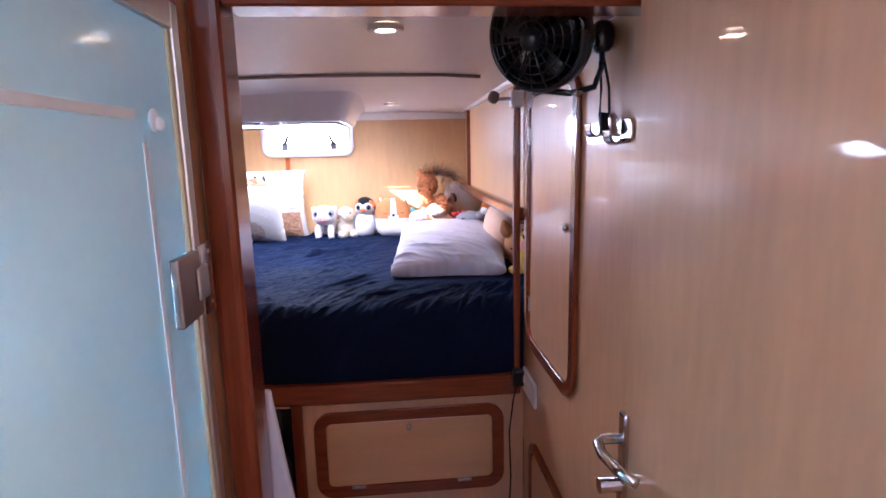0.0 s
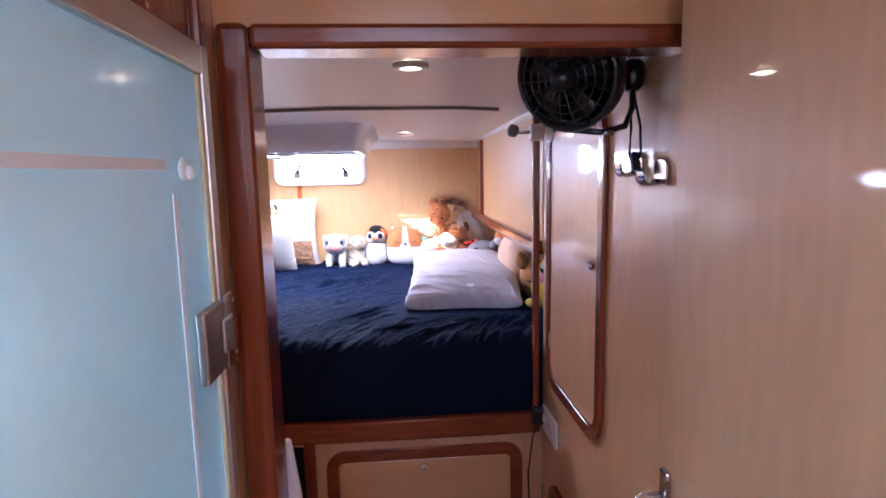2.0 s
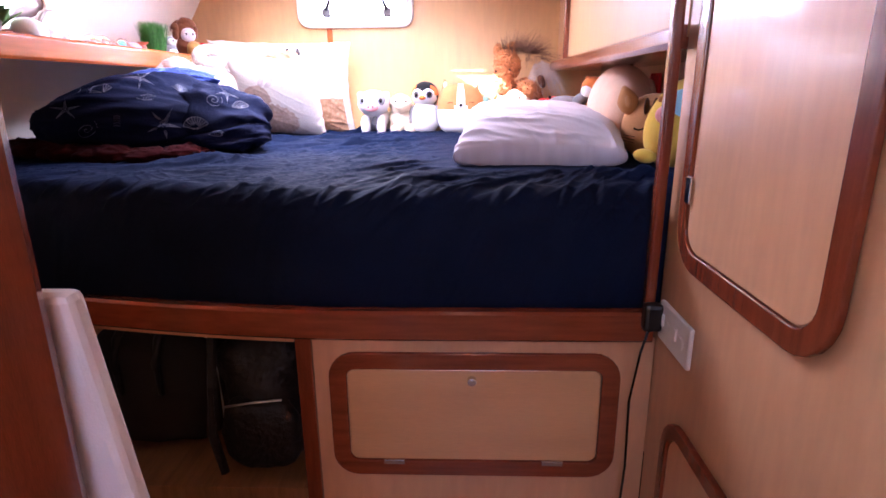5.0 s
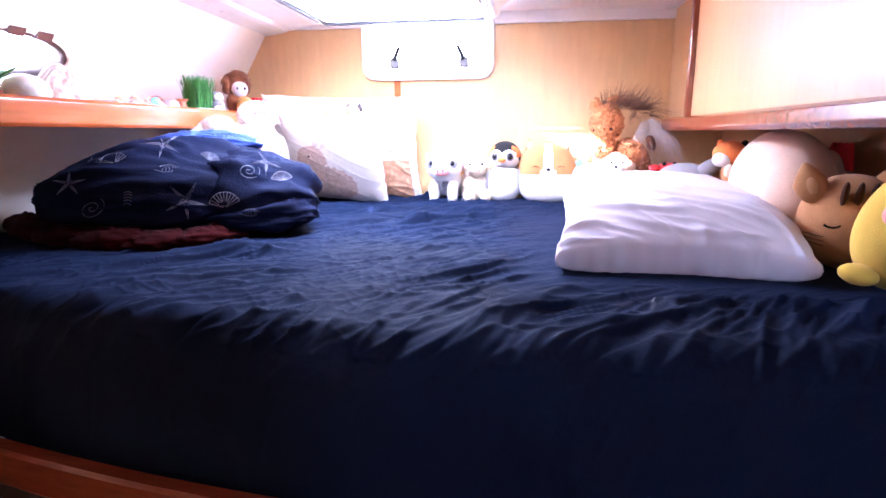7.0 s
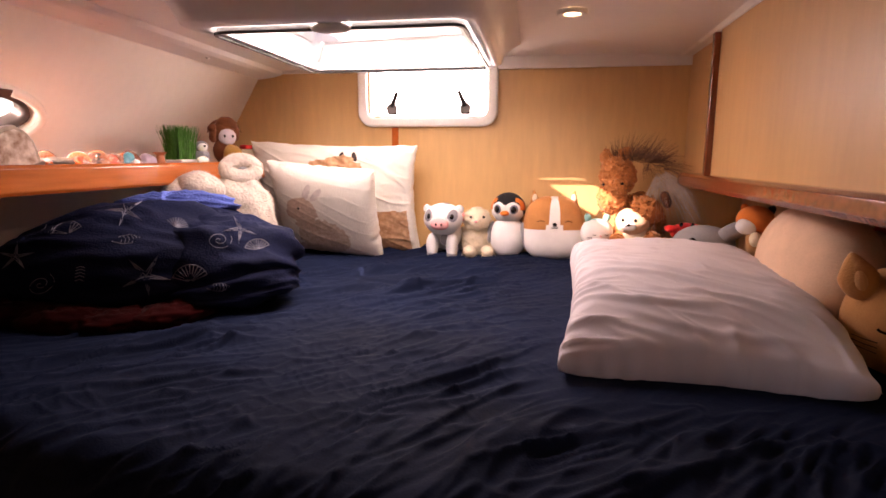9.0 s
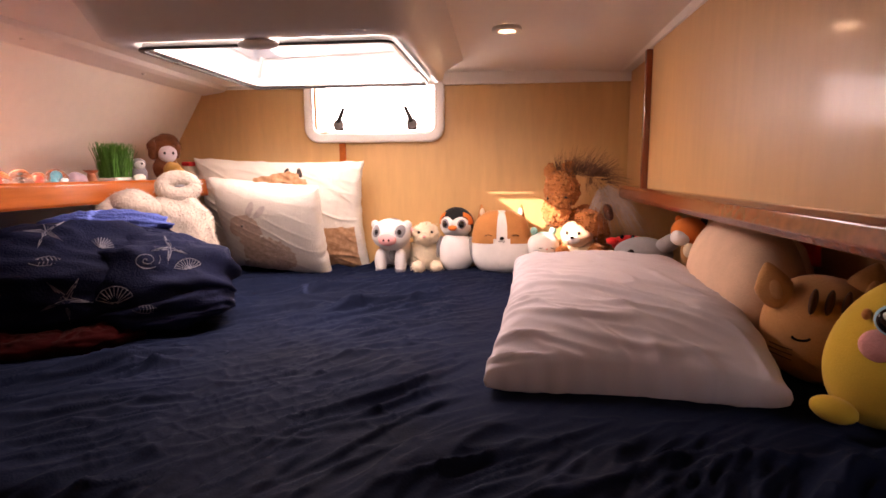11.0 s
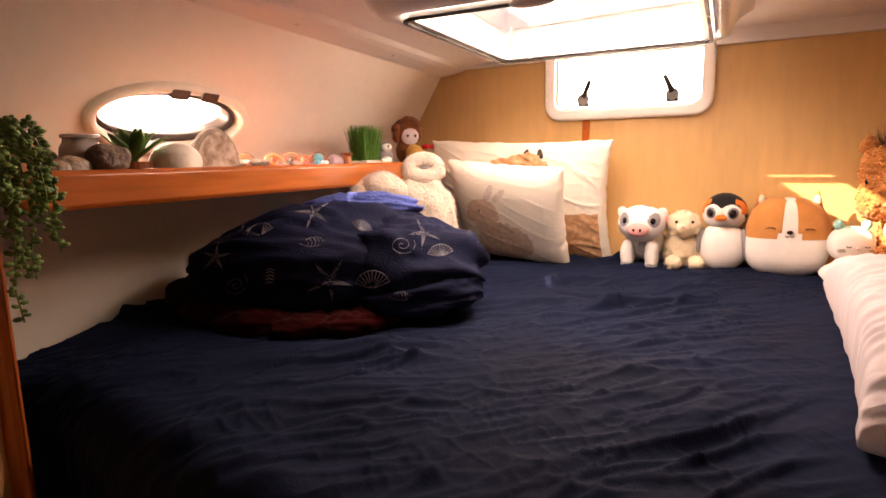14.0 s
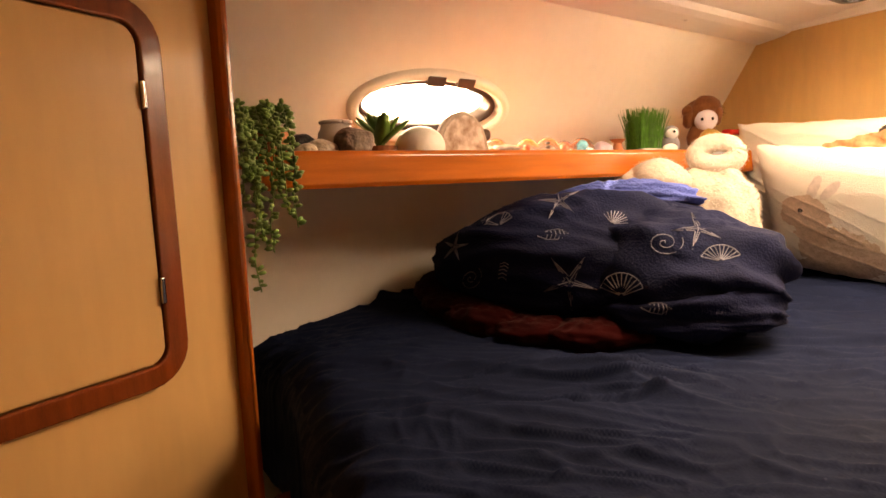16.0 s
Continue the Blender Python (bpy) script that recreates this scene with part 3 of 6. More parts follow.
ledge = bmesh.new()
loops = []
for y in [1.46 + 2.48 * k / 16 for k in range(17)]:
    loops.append([ledge.verts.new((x, y, ceiling_z(x, y) + dz)) for x, dz in ((-0.99, -0.001), (-0.955, -0.020), (-0.885, -0.017), (-0.862, -0.012), (-0.850, -0.001))])
for a, b in zip(loops, loops[1:]):
    for k in range(4):
        ledge.faces.new((a[k], a[k + 1], b[k + 1], b[k]))
solid("trim_ceiling_outboard", ledge, LINER, "white moulded ledge where the ceiling meets the hull liner", "trim", "structure")
for sy in (2.55, 3.05, 3.50):
    sz = ceiling_z(-0.90, sy)
    solid("ceiling_screw_cap", rod((-0.905, sy, sz - 0.019), (-0.905, sy, sz - 0.023), 0.007, 0.005, 14), MOULDING, "small white screw cap in the ceiling ledge", "screw cap")

# roof hatch: moulded surround hanging below the ceiling, aluminium frame, frosted lid that masks the sun
hatch = thing("window_hatch", (-0.275, 3.25, 1.80), "white moulded roof hatch with an aluminium frame and bright sky", "roof hatch", kind="structure")
surround = bmesh.new()
levels = []
for grow, z in ((0.150, 1.828), (0.095, 1.790), (0.072, 1.748), (0.060, 1.722), (0.042, 1.716), (0.012, 1.720), (0.004, 1.790), (0.004, 1.870)):
    out_y1 = HY1 + grow * (1.9 if z > 1.78 else 0.6)
    levels.append([surround.verts.new((u, v, z)) for u, v in round_rect(HX0 - grow * 0.9, HY0 - grow * 1.15, HX1 + grow * 0.7, out_y1, 0.03 + grow * 0.4, 5)])
for a, b in zip(levels, levels[1:]):
    for k in range(len(a)):
        surround.faces.new((a[k], a[(k + 1) % len(a)], b[(k + 1) % len(a)], b[k]))
part("surround", surround, MOULDING, hatch, "white moulded surround", smooth=True)
part("frame", ring(round_rect(HX0 + 0.001, HY0 + 0.001, HX1 - 0.001, HY1 - 0.001, 0.03), round_rect(HX0 + 0.016, HY0 + 0.016, HX1 - 0.016, HY1 - 0.016, 0.02), 0.010, "z", 1.714, 0.002), ALUMINIUM, hatch, "satin aluminium frame")
part("seal", ring(round_rect(HX0 - 0.004, HY0 - 0.004, HX1 + 0.004, HY1 + 0.004, 0.03), round_rect(HX0 + 0.004, HY0 + 0.004, HX1 - 0.004, HY1 - 0.004, 0.028), 0.006, "z", 1.7075, 0.001), BLACK, hatch, "black rubber seal")
part("blind_catch", blob((-0.275, HY0 - 0.004, 1.712), (0.045, 0.016, 0.011), seg=18, square=0.8), MOULDING, hatch, "white finger catch of the blind", smooth=True)
FROSTED = material("frosted_acrylic", (0.92, 0.94, 0.96), 0.30, 0.02, bump=0.0, trans=1.0, ior=1.2)
CLEAR = material("clear_acrylic", (1, 1, 1), 0.03, 0.0, bump=0.0, trans=1.0, ior=1.02)
# lid out of sight, stops short outboard so only a sun strip enters
part("lid", box((HX0 + 0.140, HY0 - 0.03, 1.885), (HX1 + 0.05, HY1 + 0.03, 1.893)), FROSTED, hatch, "unseen frosted acrylic lid, cut short to pass a strip of sun")
for lx in (HX0 + 0.02, HX1 - 0.05):
    part("lid_arm", rod((lx, HY1 - 0.02, 1.74), (lx + 0.02, HY1 - 0.03, 1.80), 0.006), ALUMINIUM, hatch)

# aft window: white rounded frame, pane, two dark latches
window = thing("window_aft", (-0.265, AFT_Y, 1.68), "white framed aft window with two dark latches, bright outside", "window", kind="structure")
part("window_frame", ring(round_rect(-0.540, 1.558, 0.008, 1.815, 0.058), round_rect(-0.503, 1.594, -0.030, 1.789, 0.034), -0.026, "y", AFT_Y - 0.001, 0.009), MOULDING, window, "white rounded plastic frame", smooth=True)
pane = part("pane", box((WX0, AFT_Y + 0.03, WZ0), (WX1, AFT_Y + 0.036, WZ1)), CLEAR, window, "clear pane")
pane.visible_shadow = False
for x, lean in ((-0.400, 0.022), (-0.114, -0.026)):
    latch = part("latch", box((x - 0.019, AFT_Y - 0.035, 1.603), (x + 0.019, AFT_Y - 0.012, 1.618), 0.005), BLACK, window, "dark plastic latch")
    part("latch_knob", rod((x, AFT_Y - 0.040, 1.626), (x, AFT_Y - 0.018, 1.628), 0.020, sides=18), GREY_TRIM, latch)
    part("latch_lever", tube([(x, AFT_Y - 0.036, 1.632), (x + lean * 0.4, AFT_Y - 0.036, 1.655), (x + lean, AFT_Y - 0.036, 1.688)], 0.010, 8, None, 0.007), BLACK, latch)
solid("trim_below_window", box((-0.408, AFT_Y - 0.008, 1.08), (-0.382, AFT_Y - 0.001, 1.562), 0.002), CHERRY, "narrow varnished cherry batten below the window", "trim", "structure")

# inboard lockers above the berth, with batten and fiddle rail
solid("trim_locker_batten", box((0.640, 3.500, 1.385), (0.658, 3.522, 1.79), 0.003), MAHOGANY, "slim dark mahogany batten at the locker's end", "trim", "structure")
solid("wall_berth_locker_face", box((0.657, 2.264, 1.372), (0.898, 3.499, 1.80)), VENEER_SATIN, "glossy maple veneer locker face above the berth", "wall", "structure")
solid("wall_berth_locker_end", box((0.690, 3.523, 1.372), (0.898, AFT_Y - 0.001, 1.80)), VENEER_SATIN, "glossy maple veneer panel by the aft corner", "wall", "structure")
solid("trim_berth_rail", prism([(0.632, 1.350), (0.625, 1.362), (0.627, 1.386), (0.640, 1.394), (0.898, 1.394), (0.898, 1.350)], -1.49, "y", 3.755, 0.002), MAHOGANY_LEVEL, "varnished mahogany rail beside the berth", "trim", "structure")
solid("trim_recess_batten", box((0.886, 3.42, 1.08), (0.899, 3.44, 1.349), 0.002), MAHOGANY, "dark batten in the recess below the rail", "trim", "structure")

# outboard shelf with a raised cherry fiddle
shelf = thing("hull_shelf", (-1.0, 3.1, 1.38), "long varnished cherry shelf along the hull, full of keepsakes", "shelf")
part("board", box((-1.19, 2.30, 1.396), (-0.896, 3.948, 1.414)), CHERRY, shelf)
fiddle = prism([(-0.895, 1.362), (-0.877, 1.360), (-0.872, 1.368), (-0.872, 1.416), (-0.878, 1.424), (-0.890, 1.424), (-0.895, 1.418)], 1.58, "y", 2.366, 0.002)
part("fiddle", fiddle, CHERRY, shelf, "glossy orange cherry fiddle")

# porthole
PORT_DARK = material("bronze_port_frame", (0.06, 0.045, 0.04), 0.35, 0.2, metal=0.3)
port = thing("window_porthole", PC, "oval porthole with a moulded cream surround and dark frame", "porthole", kind="structure")


def oval_ring(profile, n=56):
    out = bmesh.new()
    loops = [[out.verts.new(hull_point((PA + g) * math.cos(math.tau * k / n), (PB + g) * math.sin(math.tau * k / n), w)) for k in range(n)] for g, w in profile]
    for a, b in zip(loops, loops[1:]):
        for k in range(n):
            out.faces.new((a[k], a[(k + 1) % n], b[(k + 1) % n], b[k]))
    return out


part("surround", oval_ring([(0.029, 0.001), (0.024, -0.009), (0.016, -0.013), (0.007, -0.012), (0.002, -0.006), (-0.001, 0.02), (-0.001, 0.06)]), HULL, port, "cream moulded surround", smooth=True)
part("port_frame", oval_ring([(-0.001, 0.018), (-0.006, 0.012), (-0.014, 0.014), (-0.016, 0.03), (-0.012, 0.058)]), PORT_DARK, port, "dark port frame", smooth=True)
port_pane = part("pane", prism([(0.0, 0.0), (0.001, 0.0), (0.001, 0.001)], 0.001, "z"), CLEAR, port)
pb = bmesh.new()
pb.faces.new([pb.verts.new(hull_point((PA - 0.012) * math.cos(math.tau * k / 40), (PB - 0.012) * math.sin(math.tau * k / 40), 0.046)) for k in range(40)])
made = bmesh.ops.extrude_face_region(pb, geom=pb.faces[:])
bmesh.ops.translate(pb, verts=[g for g in made["geom"] if isinstance(g, bmesh.types.BMVert)], vec=OUT * 0.006)
pb.to_mesh(port_pane.data)
pb.free()
port_pane.visible_shadow = False
for u in (-0.022, 0.058):
    hb = bmesh.new()
    bmesh.ops.create_cube(hb, size=1, matrix=Matrix.Diagonal((0.040, 0.016, 0.012, 1)))
    basis = Matrix(((0, UP.x, OUT.x), (1, UP.y, OUT.y), (0, UP.z, OUT.z))).to_4x4()
    hb.transform(Matrix.Translation(hull_point(u, PB + 0.004, -0.012)) @ basis)
    bmesh.ops.bevel(hb, geom=hb.edges[:], offset=0.003, segments=2, affect="EDGES")
    part("hinge", hb, PORT_DARK, port, "dark hinge block")
hb = blob(hull_point(0.155, -0.060, -0.010), (0.022, 0.016, 0.016), seg=14, square=0.7)
part("dog", hb, PORT_DARK, port, "dark clamping dog")

# framed locker in the outboard bulkhead
locker = thing("outboard_locker", (*(PA0 + PDIR * 0.62).xy, 1.1), "maple locker door with a dark mahogany frame and steel hinges, shut", "locker")
lz0, lz1, lu0, lu1 = 1.136, 1.578, PLEN - 0.62, PLEN - 0.121
for nm, bm, mt in (("frame", ring(round_rect(lu0 - 0.03, lz0 - 0.03, lu1 + 0.03, lz1 + 0.03, 0.055), round_rect(lu0, lz0, lu1, lz1, 0.025), -0.013, "y", -0.001, 0.003), MAHOGANY),
                   ("door", prism(round_rect(lu0 + 0.002, lz0 + 0.002, lu1 - 0.002, lz1 - 0.002, 0.024), -0.008, "y", -0.001, 0.0015), VENEER_SATIN)):
    bm.transform(panel_m)
    part(nm, bm, mt, locker)
for hz in (1.235, 1.49):
    part("hinge", box((lu1 - 0.003, -0.016, hz - 0.018), (lu1 + 0.003, -0.010, hz + 0.018), 0.002, m=panel_m), CHROME, locker, "small steel hinge")

# ---- the berth ----


def rail_y(x):
    return RAIL_Y if x > 0 else RAIL_Y + 0.155 * abs(x) ** 1.65


def swept(front, back, z0, z1, x0, x1, n=40, r=0.006):
    """A board whose faces follow the berth's curved front."""
    out = bmesh.new()
    loops = []
    for k in range(n + 1):
        x = x0 + (x1 - x0) * k / n
        y = rail_y(x)
        loops.append([out.verts.new((x, y + dy, z)) for dy, z in ((front, z0 + r), (front, z1 - r), (front + r, z1), (back, z1), (back, z0), (front + r, z0))])
    for a, b in zip(loops, loops[1:]):
        for k in range(6):
            out.faces.new((a[k], a[(k + 1) % 6], b[(k + 1) % 6], b[k]))
    out.faces.new(loops[0])
    out.faces.new(loops[-1][::-1])
    return out


berth = thing("berth_base", (0.0, 2.3, 0.0), "built-in berth base with a mahogany front rail and locker", "berth")
part("front_rail", swept(-0.012, 0.018, 0.755, 0.824, -0.93, 0.640), MAHOGANY_LEVEL, berth, "curved varnished mahogany rail")
part("bed_board", box((-1.22, 2.45, 0.775), (0.70, 3.945, 0.800)), VENEER_FLAT, berth, "plywood berth board")
part("front_panel", box((-0.103, 2.262, 0.0), (0.658, 2.285, 0.754)), VENEER, berth, "maple veneer front panel")
part("divider", box((-0.139, 2.250, 0.0), (-0.1035, 2.30, 0.754), 0.003), MAHOGANY, berth, "mahogany upright")
part("under_rail_strip", swept(0.003, 0.016, 0.742, 0.7545, -0.90, -0.140, 20, 0.002), VENEER, berth, "pale strip under the rail")
part("rear_partition", box((-1.22, 2.98, 0.0), (0.70, 3.0, 0.774)), VENEER, berth)
under = thing("under_berth_locker", (0.25, 2.262, 0.55), "maple locker door under the berth with a mahogany frame, shut", "locker")
framed_door(under, -0.028, 0.438, 0.547, 0.676, 0.040, 0.020, "y", 2.2612, -1, VENEER_FLAT, MAHOGANY_LEVEL)
part("lock", merge(rod((0.256, 2.254, 0.650), (0.256, 2.242, 0.650), 0.010, sides=18), rod((0.256, 2.242, 0.650), (0.256, 2.238, 0.650), 0.006)), CHROME, under, "chrome push-button lock")
part("hinge", box((0.42, 2.246, 0.430), (0.47, 2.252, 0.442), 0.002), CHROME, under)
part("hinge", box((0.05, 2.246, 0.430), (0.10, 2.252, 0.442), 0.002), CHROME, under)


def ridged(p):
    return 1 - abs(noise.noise(p)) * 2


def crease(p, width):
    """Thin raised lines, where a noise passes zero."""
    n = noise.noise(p) / width
    return math.exp(-n * n)


def tent(p, width):
    """Sharp-crested raised lines, where a noise passes zero."""
    return max(0.0, 1 - abs(noise.noise(p)) / width) ** 1.3


def cover_y(x):
    return min(rail_y(x), 2.365) + 0.028


def cover_point(x, s):
    """The bedspread: s runs from the aft wall over the top, round the front edge and down to the rail."""
    yf = cover_y(x)
    top_len = 3.93 - yf
    R = 0.075
    if s < top_len - R:
        y, z, nrm = 3.93 - s, BED_Z, Vector((0, 0, 1))
    elif s < top_len - R + R * math.pi / 2:
        a = (s - top_len + R) / R
        y, z, nrm = yf + R - R * math.sin(a), BED_Z - R + R * math.cos(a), Vector((0, -math.sin(a), math.cos(a)))
    else:
        d = s - (top_len - R + R * math.pi / 2)
        y, z, nrm = yf + 0.006 * math.sin(d * 9), BED_Z - R - d, Vector((0, -1, 0))
    front = max(0.0, min(1.0, (s - top_len + 0.35) / 0.3))
    # bedding built up towards the hull
    side = max(0.0, min(1.0, (-0.70 - x) / 0.36))
    z += 0.018 * side * side * (3 - 2 * side) * max(0.0, min(1.0, (3.6 - y) / 0.5))
    corner = max(0.0, min(1.0, (-0.78 - x) / 0.32)) * max(0.0, min(1.0, (2.86 - y) / 0.44))
    z -= 0.055 * corner * corner * (3 - 2 * corner)
    q = Vector((x * 0.70 + s * -0.71, -s * 0.70 - x * 0.71, 0))
    wide = noise.noise(Vector((x * 2.2, s * 2.2, 3.1))) * 0.010
    bend = 0.5 * noise.noise(Vector((x * 3, s * 3, 2.0)))
    patch = max(0.15, min(1.0, 0.6 + 1.5 * noise.noise(Vector((x * 2.6, s * 2.6, 8.0)))))
    # long soft folds running across the bed, then short angular crinkles
    folds = (tent(Vector((q.x * 1.2, q.y * 7.5 + bend, 1.7)), 0.24) * 0.026 + tent(Vector((q.x * 2.4, q.y * 15.0 - bend, 6.3)), 0.18) * 0.015) * patch
    warp = noise.noise(Vector((x * 9, s * 9, 5.0))) * 0.35
    d = noise.voronoi(Vector((q.x * 5 + warp, q.y * 24 + bend * 2 - warp, 0.0)))[0]
    tucks = max(0.0, 1 - (d[1] - d[0]) / 0.26) * 0.0048
    d = noise.voronoi(Vector((q.y * 15 + warp, q.x * 26 - warp, 4.0)))[0]
    tucks += max(0.0, 1 - (d[1] - d[0]) / 0.26) * 0.0014 * (1.2 - patch)
    snag = noise.noise(Vector((x * 7.0, s * 7.0, 21.0)))
    tucks += tent(Vector((q.x * 6.0 + warp, q.y * 30 + bend * 3, 17.0)), 0.11) * 0.0060 * max(0.0, min(1.0, snag * 4))
    tucks += tent(Vector((q.y * 5.0, q.x * 22 + warp * 2, 33.0)), 0.10) * 0.0024 * max(0.0, min(1.0, -snag * 4 - 0.4))
    under = max(0.0, min(1.0, (x - 0.10) / 0.12)) * max(0.0, min(1.0, (y - 2.48) / 0.14)) * max(0.0, min(1.0, (3.55 - y) / 0.1))
    folds *= 1 - 0.6 * front
    folds, tucks, wide = folds * (1 - under), tucks * (1 - 0.7 * under), wide * (1 - under)
    soft = noise.noise(Vector((q.x * 9, q.y * 22, 12.0))) * 0.0016
    edge = tent(Vector((x * 15 + s * 5, s * 2.0, 6.0)), 0.25) * 0.008 * front
    hang = crease(Vector((x * 6 + bend, s * 1.2, 15.0)), 0.14) * 0.004
    damp = 1.0 - 0.80 * max(0.0, min(1.0, (s - top_len + 0.02) / 0.1))
    h = (wide * 0.8 + folds + tucks + soft) * damp + edge * (0.30 if s > top_len else 1.0) + hang * (1 - damp) - 0.006
    return Vector((x, y, z)) + nrm * h


cover = bmesh.new()
NX, NS = 520, 480
rows_v = []
for i in range(NX + 1):
    x = -1.20 + 2.09 * i / NX
    length = 3.93 - cover_y(x) - 0.075 + 0.075 * math.pi / 2 + 0.198
    rows_v.append([cover.verts.new(cover_point(x, length * j / NS)) for j in range(NS + 1)])
for a, b in zip(rows_v, rows_v[1:]):
    for j in range(NS):
        cover.faces.new((a[j], b[j], b[j + 1], a[j + 1]))
bedspread = solid("bedspread", cover, NAVY, "crinkled navy blue cotton bedspread tucked over the mattress", "bedspread", smooth=True)
solid("mattress", box((-0.86, 2.47, 0.801), (0.89, 3.92, 1.045), 0.03), WHITE_COTTON, "thick white foam mattress under the bedspread", "mattress")

# black bag in the open space under the berth
BAG = material("black_nylon", (0.012, 0.012, 0.012), 0.5, 0.4, 14.0, bump=0.6, bump_scale=60)
bag = thing("backpack", (-0.26, 2.45, 0.3), "black nylon backpack stowed under the berth", "bag")
part("body", blob((-0.27, 2.47, 0.52), (0.13, 0.14, 0.19), fuzz=0.03, freq=9, seg=32, square=0.75), BAG, bag, smooth=True)
part("pocket", blob((-0.27, 2.335, 0.46), (0.10, 0.04, 0.10), fuzz=0.015, freq=14, seg=24, square=0.7), BAG, bag, smooth=True)
part("zip", tube([(-0.34, 2.300, 0.545), (-0.27, 2.292, 0.562), (-0.20, 2.302, 0.565)], 0.003), ALUMINIUM, bag, "pale zip")
part("strap", tube([(-0.38, 2.36, 0.70), (-0.365, 2.30, 0.60), (-0.375, 2.29, 0.48), (-0.36, 2.30, 0.36)], 0.012, 6), BAG, bag)
holdall = thing("holdall", (-0.62, 2.64, 0.299), "dark brown soft holdall stowed under the berth", "bag")
HOLDALL = material("dark_brown_canvas", (0.020, 0.015, 0.013), 0.75, 0.35, 12.0, bump=0.5, bump_scale=300)
part("body", blob((-0.625, 2.645, 0.480), (0.205, 0.215, 0.190), fuzz=0.016, freq=7, seg=44, square=0.55), HOLDALL, holdall, smooth=True)
for gx in (-0.57, -0.68):
    part("handle", tube([(gx, 2.435, 0.50), (gx + 0.005, 2.415, 0.60), (gx + 0.012, 2.430, 0.66), (gx + 0.012, 2.47, 0.685), (gx + 0.012, 2.55, 0.688)], 0.011, 8), BAG, holdall, "black webbing handle", smooth=True)
part("piping", tube([(-0.425, 2.465, 0.34), (-0.421, 2.458, 0.46), (-0.424, 2.458, 0.58), (-0.437, 2.465, 0.645), (-0.475, 2.470, 0.668)], 0.003, 6), MOULDING, holdall, "pale piping along the edge", smooth=True)
part("top_zip", tube([(-0.80, 2.64, 0.668), (-0.70, 2.645, 0.673), (-0.60, 2.64, 0.673), (-0.46, 2.645, 0.668)], 0.004, 6), BAG, holdall)
solid("berth_inner_floor", box((-1.2, 2.32, 0.25), (-0.14, 2.97, 0.298)), FLOORING, "dark locker floor under the berth", "floor", "structure")

# ---- soft furnishings ----


def cushion(name, m, w, h, t, mat, label, category, puff=0.42, fold=0.004, seed=0.0, prints=(), n=70, droop=None, grp=""):
    """A filled cushion: w wide, h high, t thick, in the plane of m's x and z, facing its -y."""
    root = thing(name, m.translation, label, category, grp)

    def place(u, v, side, lift=0.0):
        edge = (max(0, 1 - abs(u) ** 2.6) * max(0, 1 - abs(v) ** 2.6)) ** puff
        pinch = 1 - 0.07 * (1 - abs(v) ** 2) * abs(u) ** 3
        pinch2 = 1 - 0.07 * (1 - abs(u) ** 2) * abs(v) ** 3
        p = Vector((u * w / 2 * pinch, 0, v * h / 2 * pinch2))
        q = Vector((u * w * 6 + seed, v * h * 6, side + seed * 3))
        rim = max(abs(u), abs(v)) ** 4
        wr = fold * (0.8 * noise.noise(q * 0.7) + 0.28 * rim * (1 - rim) * 4 * (ridged(Vector((q.x * 1.3 + q.y * 0.6, q.y * 2.2, 2 + seed))) ** 2 - 0.4)
                     + 0.7 * (ridged(Vector((q.x * 0.35 + seed, q.y * 1.7 + q.x * 0.7, 5 + seed))) ** 5)) * min(1.0, edge * 1.3)
        p.y = -side * (edge * t / 2 + wr + lift)
        p.x += 0.006 * noise.noise(Vector((v * 7, seed, 3.0))) * abs(u) ** 4
        p.z += 0.006 * noise.noise(Vector((u * 7, seed, 9.0))) * abs(v) ** 4
        if droop:
            p = droop(p)
        return m @ p

    out = bmesh.new()
    sheets = []
    for side in (1, -1):
        sheets.append([[out.verts.new(place(-1 + 2 * i / n, -1 + 2 * j / n, side)) for j in range(n + 1)] for i in range(n + 1)])
        g = sheets[-1]
        for i in range(n):
            for j in range(n):
                out.faces.new((g[i][j], g[i + 1][j], g[i + 1][j + 1], g[i][j + 1]))
    bmesh.ops.remove_doubles(out, verts=out.verts, dist=0.0006)
    part("cover", out, mat, root, smooth=True)
    k = 150
    for pname, test, pmat in prints:
        pb = bmesh.new()
        made = {}
        for i in range(k):
            for j in range(k):
                u, v = -1 + 2 * (i + 0.5) / k, -1 + 2 * (j + 0.5) / k
                if test(u, v):
                    corner = []
                    for a, b in ((i, j), (i + 1, j), (i + 1, j + 1), (i, j + 1)):
                        if (a, b) not in made:
                            made[a, b] = pb.verts.new(place(-1 + 2 * a / k, -1 + 2 * b / k, 1, 0.0016))
                        corner.append(made[a, b])
                    pb.faces.new(corner)
        if pb.faces:
            part(pname, pb, pmat, root, smooth=True)
        else:
            pb.free()
    return root


def oval(cu, cv, ru, rv, turn=0.0, rough=0.0):
    c, s = math.cos(radians(turn)), math.sin(radians(turn))

    def test(u, v):
        x, y = (u - cu) * c + (v - cv) * s, (v - cv) * c - (u - cu) * s
        d = (x / ru) ** 2 + (y / rv) ** 2
        return d + rough * noise.noise(Vector((u * 16, v * 16, cu * 5))) < 1
    return test


def any_of(*tests):
    return lambda u, v: any(t(u, v) for t in tests)


